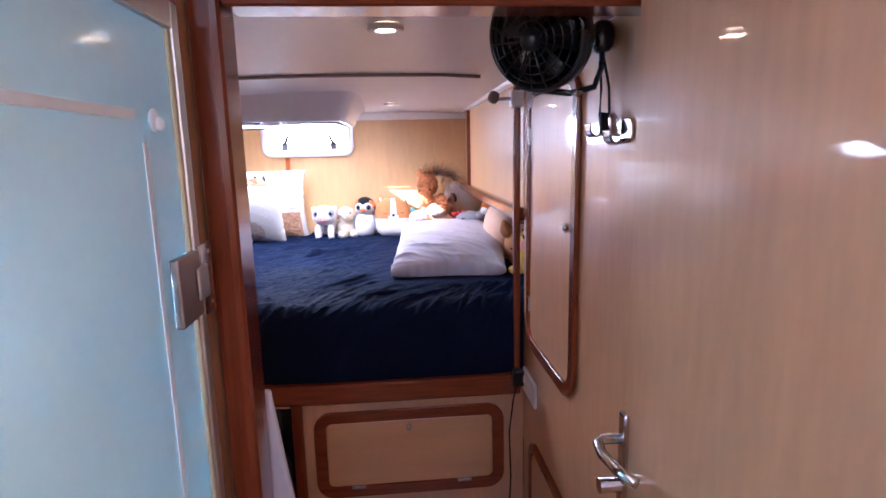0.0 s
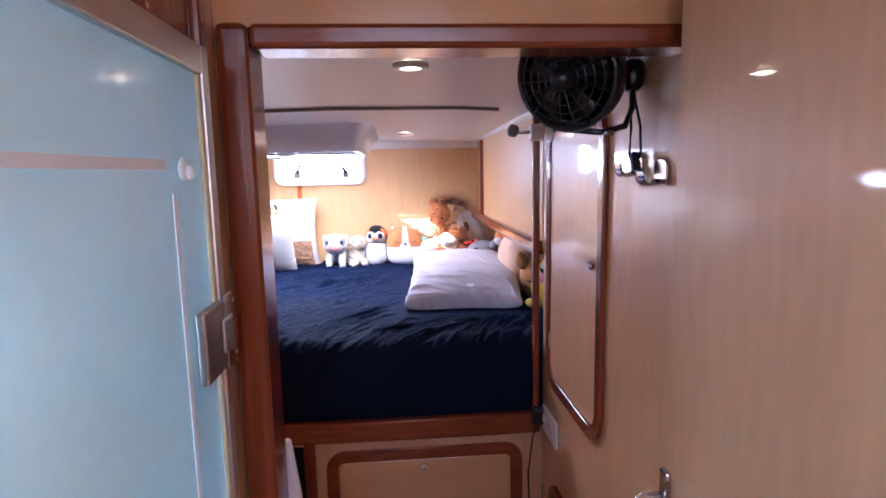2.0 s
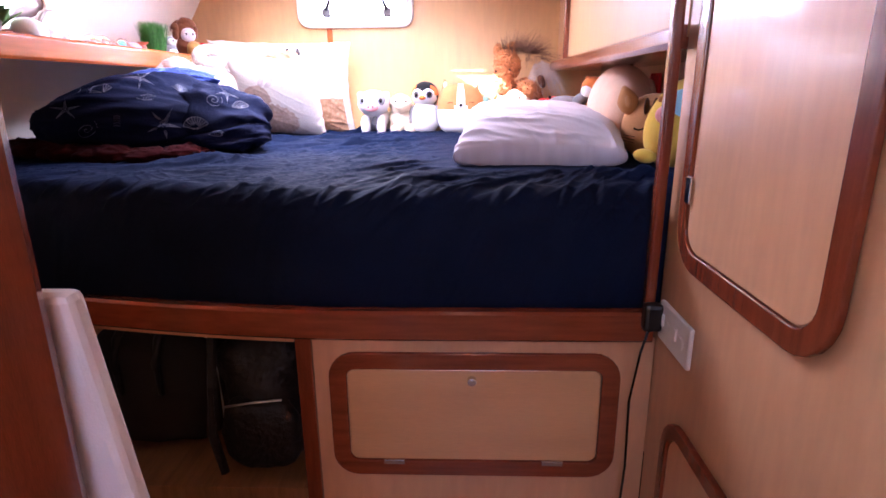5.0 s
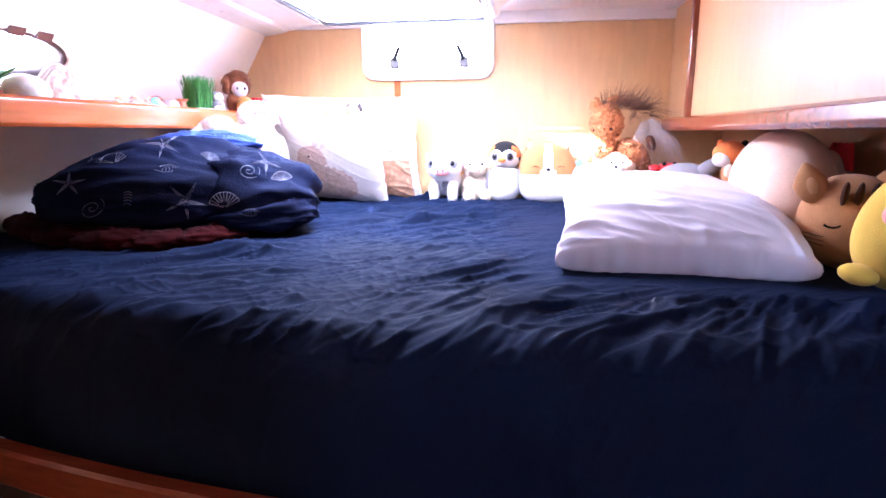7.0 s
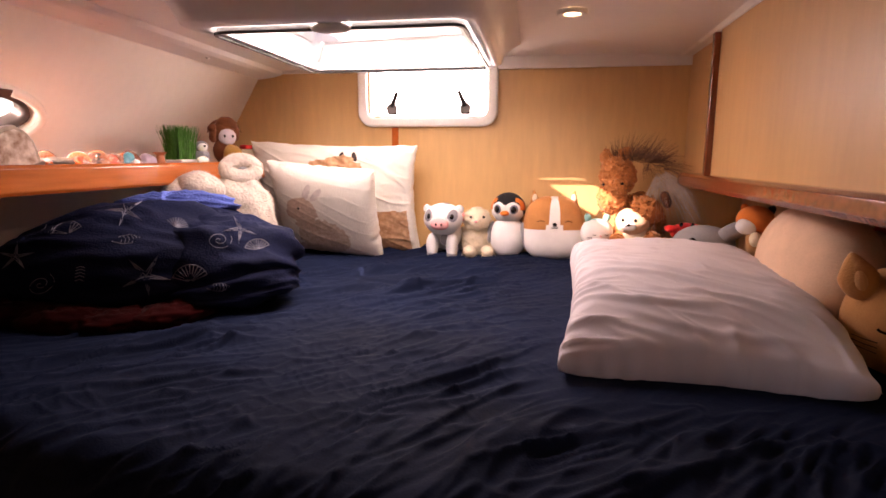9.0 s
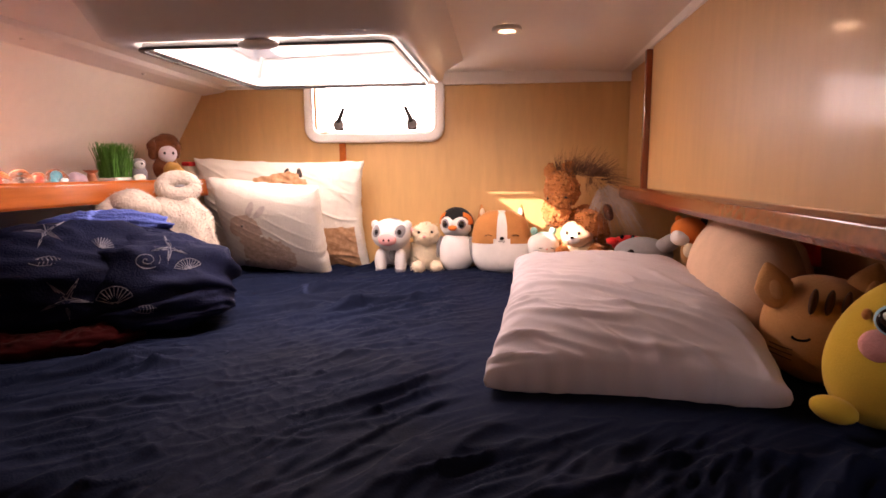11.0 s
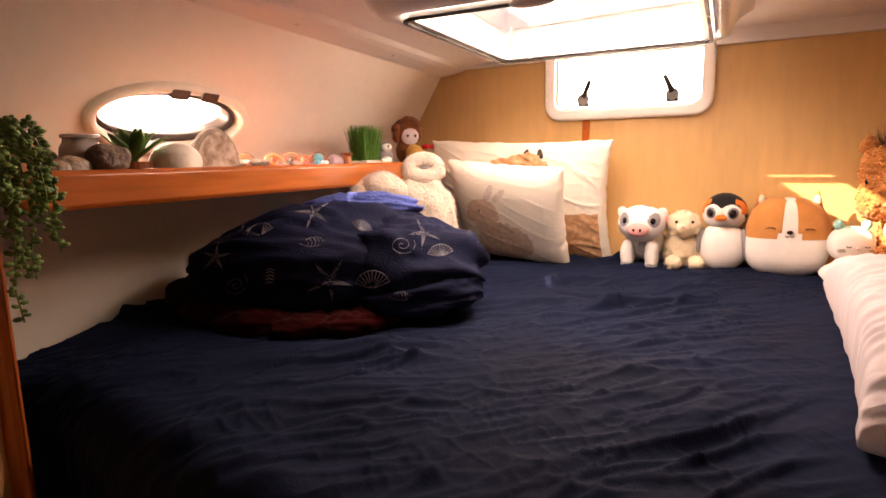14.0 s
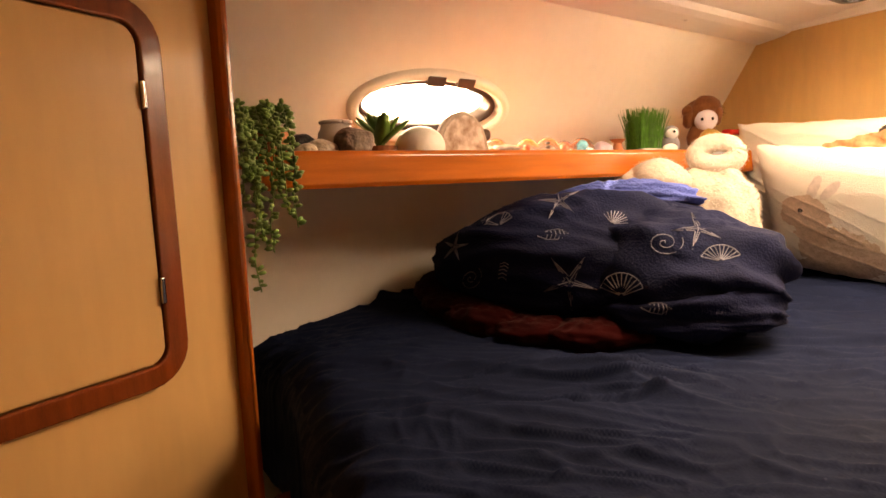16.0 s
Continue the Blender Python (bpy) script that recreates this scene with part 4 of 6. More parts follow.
TAN_PRINT = material("tan_fur_print", (0.55, 0.38, 0.26), 0.85, 0.20, 60.0, bump=0.2, bump_scale=240, second=(0.70, 0.54, 0.42))
PALE_PRINT = material("pale_fur_print", (0.60, 0.43, 0.32), 0.85, 0.22, 70.0, bump=0.2, bump_scale=240)
GREY_PRINT = material("grey_ear_print", (0.66, 0.57, 0.51), 0.85, 0.15, 60.0)
RUST_PRINT = material("rust_fur_print", (0.55, 0.25, 0.11), 0.85, 0.3, 50.0, second=(0.70, 0.42, 0.24))
DARK_PRINT = material("dark_print", (0.05, 0.035, 0.03), 0.8, 0.2)

big = pose(-0.605, 3.850, 1.285, 16, 1.5, 0)
cushion("large_cushion", big, 0.655, 0.435, 0.13, CREAM_VELVET, "large cream velvet cushion with a fox print against the bulkhead", "cushion", 0.36, 0.0075, 2.0, (
    ("brown_print", lambda u, v: u > 0.36 + 0.12 * noise.noise(Vector((v * 3, 0, 0))) and u < 0.92 and v < -0.12 + 0.1 * noise.noise(Vector((u * 9, 1, 0))), RUST_PRINT),
    ("fox_print", any_of(oval(0.12, 0.62, 0.26, 0.26, 0, 0.35), oval(-0.10, 0.66, 0.16, 0.14, 0, 0.5)), RUST_PRINT),
    ("fox_ear_print", oval(0.14, 0.86, 0.028, 0.085, -12), DARK_PRINT), ("fox_ear_print", oval(0.30, 0.86, 0.028, 0.085, 12), DARK_PRINT)), 150)
bunny_m = pose(-0.598, 3.722, 1.247, 27, 4.5, -3)
cushion("bunny_cushion", bunny_m, 0.405, 0.375, 0.13, CREAM_VELVET, "square cream velvet cushion printed with a seated rabbit", "cushion", 0.36, 0.0020, 5.0, (
    ("body_print", any_of(oval(0.00, -0.44, 0.50, 0.44, -14, 0.30), oval(-0.16, -0.76, 0.44, 0.17, 0, 0.4)), TAN_PRINT),
    ("head_print", any_of(oval(-0.34, 0.16, 0.30, 0.29, 20, 0.25), oval(-0.55, 0.08, 0.13, 0.13, 0, 0.4), oval(-0.26, -0.14, 0.26, 0.15, 0, 0.5)), PALE_PRINT),
    ("ear_print", oval(-0.20, 0.56, 0.060, 0.20, -20, 0.3), GREY_PRINT),
    ("ear_print", oval(-0.02, 0.54, 0.055, 0.18, -38, 0.3), GREY_PRINT)), 150)
eye = bunny_m @ Vector((-0.078, -0.064, 0.040))
solid("bunny_eye_button", blob(eye, (0.006, 0.004, 0.006), seg=12), DARK_PRINT, "small dark printed eye of the cushion's rabbit", "print")

# white bed pillow: thin at the front edge, thicker towards the wall


PILLOW_FOLDS = ((0.44, 0.20, 0.016, 0.0040, -0.6, 0.9), (0.33, 0.17, 0.012, 0.0050, -0.9, 0.5), (0.25, 0.16, 0.013, 0.0065, -0.8, 0.9), (0.18, 0.13, 0.010, 0.0050, -0.4, 1.0), (0.14, 0.05, 0.010, 0.0055, -1.0, 0.2), (0.085, 0.06, 0.008, 0.0040, -0.6, 0.8), (0.05, 0.02, 0.008, 0.0035, -1.0, -0.2), (0.62, 0.10, 0.018, 0.0030, 0.0, 1.0))


def slump(p):
    """Thin front edge rising to a plump middle, with long folds slanting over the front."""
    k, u = p.z / 0.72 + 0.5, p.x / 0.2375
    ramp = max(0.0, min(1.0, (k - 0.005) / 0.15))
    ramp = ramp * ramp * (3 - 2 * ramp)
    lift = 0.0
    for k0, slant, width, high, u0, u1 in PILLOW_FOLDS:
        d = (k - k0 + slant * u + 0.02 * math.sin(u * 3 + k0 * 20)) / width
        fade = max(0.0, min(1.0, (u - u0) * 2.5, (u1 - u) * 2.5))
        lift += 1.5 * high * fade * math.exp(-d * d * 1.5 if d < 0 else -d * d * 0.3)
    lift += 0.012 * crease(Vector((p.x * 3 + 4.0, p.z * 26, 8.0)), 0.16) * max(0.0, -u - 0.45) * 2 + 0.004 * crease(Vector((p.x * 7, p.z * 9 + p.x * 8, 3.0)), 0.10)
    lift *= min(1.0, abs(p.y) * 25)
    y = p.y * (0.64 + 0.42 * ramp) - 0.010 * k - lift if p.y < 0 else p.y * 0.70
    bulge = 0.034 * max(0.0, u) ** 2 * max(0.0, 1 - ((k - 0.42) / 0.40) ** 2)
    return Vector((p.x + bulge + 0.006 * math.copysign(abs(u) ** 6, u) * (1 - ramp), y, p.z - 0.014 * abs(u) ** 5 * (1 - ramp)))


PILLOW_COTTON = material("mauve_white_cotton", (0.56, 0.50, 0.52), 0.85, 0.04, 5.0, bump=0.06, bump_scale=500, sheen=0.05)
cushion("bed_pillow", pose(0.470, 3.035, 1.120, -87, 0, -4), 0.462, 0.73, 0.19, PILLOW_COTTON, "plump white cotton bed pillow lying on the bedspread", "pillow", 0.25, 0.004, 9.0, (), 200, slump)

# ---- the blue shell blanket and the maroon throw ----
BLUE_FLEECE = material("dark_blue_fleece", (0.0055, 0.0085, 0.030), 0.85, 0.35, 7.0, bump=0.3, bump_scale=260, spec=0.15)
BLUE_BACK = material("mid_blue_fleece", (0.075, 0.115, 0.36), 0.85, 0.25, 9.0, bump=0.5, bump_scale=260, spec=0.15)
THREAD = material("silver_print", (0.17, 0.17, 0.21), 0.7, 0.25)
MAROON = material("maroon_fleece", (0.030, 0.0020, 0.002), 0.95, 0.3, 30.0, bump=0.5, bump_scale=500, sheen=0.04, spec=0.05, relief=0.003)

blanket = thing("shell_blanket", (-0.83, 3.0, BED_Z), "crumpled dark blue fleece blanket printed with seashells", "blanket")


def heap(c, r, turn, freq, depth, seed, seg=72, flat=0.55):
    out = bmesh.new()
    bmesh.ops.create_uvsphere(out, u_segments=seg, v_segments=seg * 2 // 3, radius=1)
    for v in out.verts:
        p = v.co.copy()
        n = p.normalized()
        q = Vector((p.x * freq * 0.45 + seed, p.y * freq * 0.8 + p.z * freq, seed * 2 + p.z * freq * 0.6))
        d = depth * (1.5 * crease(q * 0.5, 0.30) - 0.7) + depth * 0.30 * crease(Vector((q.x * 1.3, q.y * 1.1, 3.0)), 0.25) + depth * 0.25 * noise.noise(q * 1.6) + depth * 0.45 * tent(Vector((q.x * 2.0, q.y * 1.2 + q.z, 7.0)), 0.22)
        p = Vector((p.x * r[0], p.y * r[1], p.z * r[2] if p.z > 0 else p.z * r[2] * flat)) + n * d
        v.co = p
    out.transform(pose(*c, 0, 0, turn))
    return out


main = heap((-0.80, 2.97, 1.180), (0.30, 0.175, 0.140), 24, 2.2, 0.019, 1.3, 96)
merge(main, heap((-0.620, 3.05, 1.172), (0.185, 0.15, 0.130), 34, 2.6, 0.018, 4.0))
merge(main, heap((-0.965, 2.910, 1.160), (0.135, 0.130, 0.092), 14, 2.6, 0.014, 7.0))
merge(main, heap((-0.57, 3.01, 1.130), (0.150, 0.110, 0.070), 40, 3.0, 0.014, 9.0))
merge(main, heap((-0.755, 3.055, 1.245), (0.200, 0.085, 0.088), 24, 2.6, 0.012, 5.0))
bv_src = main.copy()
from mathutils.bvhtree import BVHTree
heap_tree = BVHTree.FromBMesh(bv_src)
bv_src.free()
part("folds", main, BLUE_FLEECE, blanket, smooth=True)
flap = heap((-0.750, 3.068, 1.313), (0.150, 0.042, 0.030), 27, 5.0, 0.010, 2.2, 60)
part("turned_flap", flap, BLUE_BACK, blanket, "brighter blue turned-back edge", smooth=True)


def motif(at, size, turn, lines, towards=(-0.05, 2.0, 1.5)):
    """Thin printed lines laid onto the blanket round the place at, seen square from towards."""
    view = (Vector(at) - Vector(towards)).normalized()
    side = view.cross(Vector((0, 0, 1))).normalized()
    up = side.cross(view)
    c, s = math.cos(radians(turn)), math.sin(radians(turn))
    out = bmesh.new()
    for line in lines:
        pts = []
        for u, v in line:
            p = Vector(at) + side * size * (u * c - v * s) + up * size * (u * s + v * c)
            hit, nrm, _, _ = heap_tree.ray_cast(p - view * 0.35, view)
            if hit is not None:
                pts.append(hit + nrm * 0.0006)
        if len(pts) > 1 and max((a - b).length for a, b in zip(pts, pts[1:])) < size * 0.9:
            tube(pts, 0.0009, 4, out)
    if out.verts:
        part("shell_print", out, THREAD, blanket, "silvery printed shell")
    else:
        out.free()


star = []
for k in range(5):
    a = math.tau * k / 5 + 0.3
    star.append([(0.18 * math.cos(a - 0.5), 0.18 * math.sin(a - 0.5)), (0.6 * math.cos(a - 0.08), 0.6 * math.sin(a - 0.08)), (math.cos(a), math.sin(a)), (0.6 * math.cos(a + 0.08), 0.6 * math.sin(a + 0.08)), (0.18 * math.cos(a + 0.5), 0.18 * math.sin(a + 0.5))])
    star.append([(0, 0), (0.4 * math.cos(a), 0.4 * math.sin(a)), (0.85 * math.cos(a), 0.85 * math.sin(a))])
fan_shell = [[(math.cos(a) * r, math.sin(a) * r - 0.3) for r in (0.1, 0.5, 1.0)] for a in [radians(20 + 14 * k) for k in range(11)]]
fan_shell.append([(math.cos(radians(20 + 7 * k)), math.sin(radians(20 + 7 * k)) - 0.3) for k in range(21)])
spiral = [[(a / 14 * math.cos(a), a / 14 * math.sin(a) * 0.8) for a in [k * 0.45 for k in range(30)]]]
whelk = [[(-0.9, 0), (-0.3, 0.32), (0.3, 0.36), (0.9, 0.05), (0.3, -0.32), (-0.3, -0.28), (-0.9, 0)]] + [[(x, -0.28), (x + 0.12, 0.0), (x, 0.3)] for x in (-0.4, -0.15, 0.1, 0.35, 0.55)]
for at, size, turn, lines in (((-0.92, 2.90, 1.26), 0.030, 10, fan_shell), ((-0.80, 2.95, 1.31), 0.042, 15, star), ((-0.78, 2.92, 1.24), 0.032, 5, whelk), ((-0.72, 2.90, 1.16), 0.052, 40, star),
                              ((-0.64, 2.95, 1.15), 0.040, 0, fan_shell), ((-0.60, 3.02, 1.23), 0.032, 0, spiral), ((-0.56, 3.05, 1.26), 0.040, 30, star), ((-1.02, 2.85, 1.20), 0.034, 60, star),
                              ((-0.86, 2.86, 1.16), 0.030, 80, whelk), ((-0.70, 3.00, 1.27), 0.028, -30, fan_shell), ((-0.58, 2.97, 1.12), 0.028, 0, whelk), ((-1.00, 2.92, 1.26), 0.030, -40, whelk),
                              ((-0.54, 3.10, 1.20), 0.030, 10, fan_shell), ((-0.95, 2.84, 1.14), 0.030, 20, spiral)):
    motif(at, size * 0.95, turn, lines)

throw = thing("maroon_throw", (-0.85, 2.85, BED_Z), "folded maroon fleece throw under the blue blanket", "throw")
roll = bmesh.new()
path = [(-1.15, 2.86), (-1.05, 2.79), (-0.93, 2.755), (-0.82, 2.755), (-0.72, 2.79), (-0.63, 2.85)]
for k, (x, y) in enumerate(path):
    blob((x, y + 0.012, 1.090 + 0.024 * max(0, min(1, (-0.7 - x) / 0.36))), (0.095, 0.048, 0.026 + 0.005 * (k % 2)), (0, 0, -20 + 14 * k), 0.009, 60, 48, roll)
part("rolled_edge", roll, MAROON, throw, smooth=True)
part("folded_layer", blob((-0.90, 2.93, 1.105), (0.30, 0.13, 0.024), (0, 0, 18), 0.01, 12, 30), MAROON, throw, smooth=True)

# ---- plush toys along the aft bulkhead ----


def plush_mat(name, base, vary=0.12, pile=260, relief=0.4):
    return material(name, base, 0.95, vary, 26.0, bump=relief, bump_scale=pile, sheen=0.12, spec=0.08, relief=0.003)


P_WHITE = plush_mat("white_plush", (0.78, 0.75, 0.72), 0.06)
P_CREAM = plush_mat("cream_plush", (0.76, 0.64, 0.47), 0.12, 110, 1.0)
P_TAN = plush_mat("tan_plush", (0.68, 0.45, 0.31), 0.08)
P_CATBROWN = plush_mat("caramel_plush", (0.46, 0.22, 0.085), 0.1)
P_BROWN = plush_mat("curly_brown_plush", (0.46, 0.175, 0.06), 0.25, 160, 0.8)
P_RUST = plush_mat("rust_plush", (0.52, 0.22, 0.075), 0.1)
P_PINK = plush_mat("pink_plush", (0.78, 0.36, 0.34), 0.08)
P_BLACK = plush_mat("black_plush", (0.016, 0.015, 0.016), 0.2)
P_GREY = plush_mat("grey_plush", (0.26, 0.25, 0.26), 0.12)
P_ORANGE = plush_mat("orange_plush", (0.74, 0.20, 0.04), 0.1)
P_RED = plush_mat("red_plush", (0.58, 0.025, 0.02), 0.15)
P_YELLOW = plush_mat("yellow_plush", (0.62, 0.40, 0.05), 0.06, 400, 0.25)
P_TEAL = plush_mat("teal_plush", (0.26, 0.55, 0.50), 0.1)
P_BLUE = plush_mat("pale_blue_plush", (0.30, 0.58, 0.68), 0.1)
P_BEIGE = plush_mat("beige_fur", (0.54, 0.46, 0.38), 0.2, 90, 1.2)
P_STRIPE = plush_mat("dark_stripe_plush", (0.075, 0.028, 0.012), 0.15)
EYE = material("glossy_toy_eye", (0.012, 0.01, 0.01), 0.08, 0.1, bump=0.0)
EYE_GREY = material("grey_toy_iris", (0.20, 0.21, 0.25), 0.15, 0.15, bump=0.0)


class Toy:
    """A soft toy built in its own frame, facing -y, standing at m."""

    def __init__(self, name, m, label, category="soft toy"):
        self.m = m
        self.root = thing(name, m.translation, label, category, "soft toys on the berth")

    def add(self, name, mat, c, r, rot=(0, 0, 0), fuzz=0.0, freq=40, seg=24, square=1.0, under=None):
        b = blob(c, r, rot, fuzz, freq, seg, None, square, self.m)
        return part(name, b, mat, under or self.root, smooth=True)

    def coat(self, name, mat, c, r, keep, square=1.0, under=None, grow=0.0012, rot=(0, 0, 0)):
        """A sewn-on patch of another colour: the part of a rounded body's skin where keep(x, y, z) holds."""
        b = blob(c, [k + grow for k in r], rot, 0.0, 40, 96, None, square)
        bmesh.ops.delete(b, geom=[f for f in b.faces if not keep(*f.calc_center_median())], context="FACES")
        b.transform(self.m)
        return part(name, b, mat, under or self.root, smooth=True)

    def curls(self, name, mat, count, size, seed):
        """Small tight curls standing on the rounded parts built so far."""
        rnd = random.Random(seed)
        out = bmesh.new()
        skins = [o.data for o in self.root.children_recursive if o.data and o.data.materials[0] == mat and len(o.data.polygons) > 60]
        area = sum(p.area for me in skins for p in me.polygons)
        for me in skins:
            for p in me.polygons:
                want = count * p.area / area
                for _ in range(int(want) + (rnd.random() < want % 1)):
                    k = size * rnd.uniform(0.6, 1.15)
                    blob(p.center, (k, k, k * 0.8), (rnd.uniform(0, 90), rnd.uniform(0, 90), 0), 0, 1, 6, out)
        return part(name, out, mat, self.root, "tight curly pile", smooth=True)

    def cord(self, name, mat, pts, r):
        return part(name, tube([self.m @ Vector(p) for p in pts], r, 6), mat, self.root)

    def fur(self, name, mat, count, length, seed, thick=0.0008):
        """Short curved pile over the rounded parts built so far."""
        rnd = random.Random(seed)
        out = bmesh.new()
        skins = [o.data for o in self.root.children_recursive if o.data and o.data.materials[0] == mat and len(o.data.polygons) > 60]
        area = sum(p.area for me in skins for p in me.polygons)
        for me in skins:
            vs = me.vertices
            for p in me.polygons:
                want = count * p.area / area
                for _ in range(int(want) + (rnd.random() < want % 1)):
                    a, b, c = (vs[k].co for k in list(p.vertices)[:3])
                    u, v = rnd.random(), rnd.random()
                    if u + v > 1:
                        u, v = 1 - u, 1 - v
                    at = a + (b - a) * u + (c - a) * v
                    d = (p.normal + Vector((rnd.uniform(-1, 1), rnd.uniform(-1, 1), rnd.uniform(-1.2, 0.4))) * 0.7).normalized()
                    ln = length * rnd.uniform(0.5, 1.1)
                    tube([at - d * 0.002, at + d * ln * 0.5, at + d * ln + Vector((0, 0, -0.35 * ln))], thick, 3, out, thick * 0.3)
        return part(name, out, mat, self.root, "fine curly pile")

    def shag(self, name, mat, c, r, count, length, droop, seed, thick=0.0012, top=-0.2):
        """Loose tapering strands growing from a rounded patch."""
        rnd = random.Random(seed)
        out = bmesh.new()
        for _ in range(count):
            a, z = rnd.uniform(0, math.tau), rnd.uniform(top, 1)
            n = Vector((math.cos(a) * math.sqrt(max(0, 1 - z * z)), math.sin(a) * math.sqrt(max(0, 1 - z * z)), z))
            p = Vector(c) + Vector((n.x * r[0], n.y * r[1], n.z * r[2]))
            d = (n + Vector((rnd.uniform(-0.5, 0.5), rnd.uniform(-0.5, 0.5), rnd.uniform(-0.3, 0.5)))).normalized()
            ln = length * rnd.uniform(0.5, 1.15)
            pts = [self.m @ (p + d * ln * t + Vector(droop) * ln * t * t) for t in (0, 0.35, 0.7, 1.0)]
            tube(pts, thick, 3, out, thick * 0.2)
        return part(name, out, mat, self.root)


# spotted pig
pig = Toy("pig_toy", pose(-0.178, 3.83, BED_Z - 0.004, 0, 0, -4), "white plush pig with grey spots and a pink snout, standing")
pig.add("body", P_WHITE, (0, 0.05, 0.078), (0.060, 0.075, 0.060), fuzz=0.003)
for lx, ly in ((-0.040, -0.026), (0.036, -0.026), (-0.04, 0.09), (0.04, 0.09)):
    pig.add("leg", P_WHITE, (lx, ly, 0.042), (0.022, 0.024, 0.046), fuzz=0.002, square=0.85)
    pig.add("hoof", P_GREY, (lx, ly - 0.002, 0.010), (0.020, 0.022, 0.011), square=0.85)
PIG_HEAD = ((0, -0.02, 0.142), (0.074, 0.058, 0.060))
head = pig.add("head", P_WHITE, *PIG_HEAD, fuzz=0.0)
for sx in (-1, 1):
    pig.coat("eye_patch", P_GREY, *PIG_HEAD, lambda x, y, z: y < -0.03 and ((x - sx * 0.046) / 0.017) ** 2 + ((z - 0.158) / 0.022) ** 2 < 1, under=head)
    pig.add("eye", EYE, (sx * 0.043, -0.0665, 0.155), (0.0085, 0.005, 0.0105), (0, 0, sx * 30), seg=16, under=head)
    pig.add("ear", P_WHITE, (sx * 0.060, -0.020, 0.176), (0.018, 0.008, 0.020), (0, sx * 35, sx * 20), under=head)
    pig.add("nostril", EYE, (sx * 0.010, -0.0905, 0.128), (0.0035, 0.002, 0.005), seg=10, under=head)
snout = pig.add("snout", P_PINK, (0, -0.074, 0.128), (0.034, 0.017, 0.022), square=0.9, under=head)
pig.coat("spot", P_GREY, *PIG_HEAD, lambda x, y, z: (x - 0.016) ** 2 + (y + 0.02) ** 2 < 0.017 ** 2 and z > 0.15, under=head)
pig.add("spot", P_GREY, (0.006, -0.022, 0.066), (0.016, 0.006, 0.022))

# fluffy lamb beside it
lamb = Toy("lamb_toy", pose(-0.058, 3.875, BED_Z - 0.004, 0, 0, 12), "fluffy cream plush lamb lying back between other toys")
lamb.add("body", P_CREAM, (0, 0.02, 0.062), (0.062, 0.060, 0.066), fuzz=0.014, freq=60, seg=40)
lamb_head = lamb.add("head", P_CREAM, (-0.004, -0.012, 0.138), (0.050, 0.046, 0.044), fuzz=0.010, freq=60, seg=36)
for lx in (-0.032, 0.034):
    lamb.add("paw", P_CREAM, (lx, -0.060, 0.022), (0.024, 0.034, 0.022), fuzz=0.005)
lamb.add("ear", P_PINK, (-0.058, -0.012, 0.150), (0.022, 0.010, 0.016), (0, 30, 0), under=lamb_head)
lamb.add("muzzle", P_CREAM, (-0.010, -0.056, 0.130), (0.022, 0.014, 0.017), under=lamb_head)
lamb.add("nose", P_PINK, (-0.012, -0.070, 0.135), (0.007, 0.004, 0.005), seg=10, under=lamb_head)
for sx in (-0.030, 0.018):
    lamb.add("eye", EYE, (sx, -0.054, 0.150), (0.005, 0.004, 0.005), seg=10, under=lamb_head)

# penguin
pen = Toy("penguin_toy", pose(0.058, 3.872, BED_Z - 0.004, 0, 0, -10), "plush penguin with a black cap and large glossy eyes, sitting")
pen.add("body", P_WHITE, (0, 0, 0.070), (0.066, 0.052, 0.078), fuzz=0.003, square=0.9)
pen.add("back", P_GREY, (0, 0.024, 0.072), (0.074, 0.042, 0.076))
PEN_HEAD = ((0, 0.006, 0.180), (0.064, 0.054, 0.060))
pen_head = pen.add("head", P_BLACK, *PEN_HEAD, seg=36)
for sx in (-1, 1):
    pen.coat("cheek", P_WHITE, *PEN_HEAD, lambda x, y, z: y < -0.005 and (((x - sx * 0.026) / 0.034) ** 2 + ((z - 0.166) / 0.040) ** 2 < 1 or z < 0.148), under=pen_head, grow=0.0012)
    pen.coat("face", P_ORANGE, *PEN_HEAD, lambda x, y, z: y < -0.002 and 0.7 < ((x - sx * 0.030) / 0.028) ** 2 + ((z - 0.182) / 0.032) ** 2 < 1.6 and sx * x > 0.034 and z > 0.176, under=pen_head, grow=0.0022)
    pen.add("iris", EYE_GREY, (sx * 0.031, -0.041, 0.180), (0.0165, 0.008, 0.0175), (0, 0, sx * 30), under=pen_head)
    pen.add("pupil", EYE, (sx * 0.0315, -0.0465, 0.180), (0.0115, 0.005, 0.0125), (0, 0, sx * 30), seg=16, under=pen_head)
    pen.add("flipper", P_GREY, (sx * 0.066, -0.004, 0.080), (0.014, 0.028, 0.052), (0, sx * -10, 0))
pen.add("beak", P_ORANGE, (0, -0.054, 0.166), (0.017, 0.018, 0.010), under=pen_head)

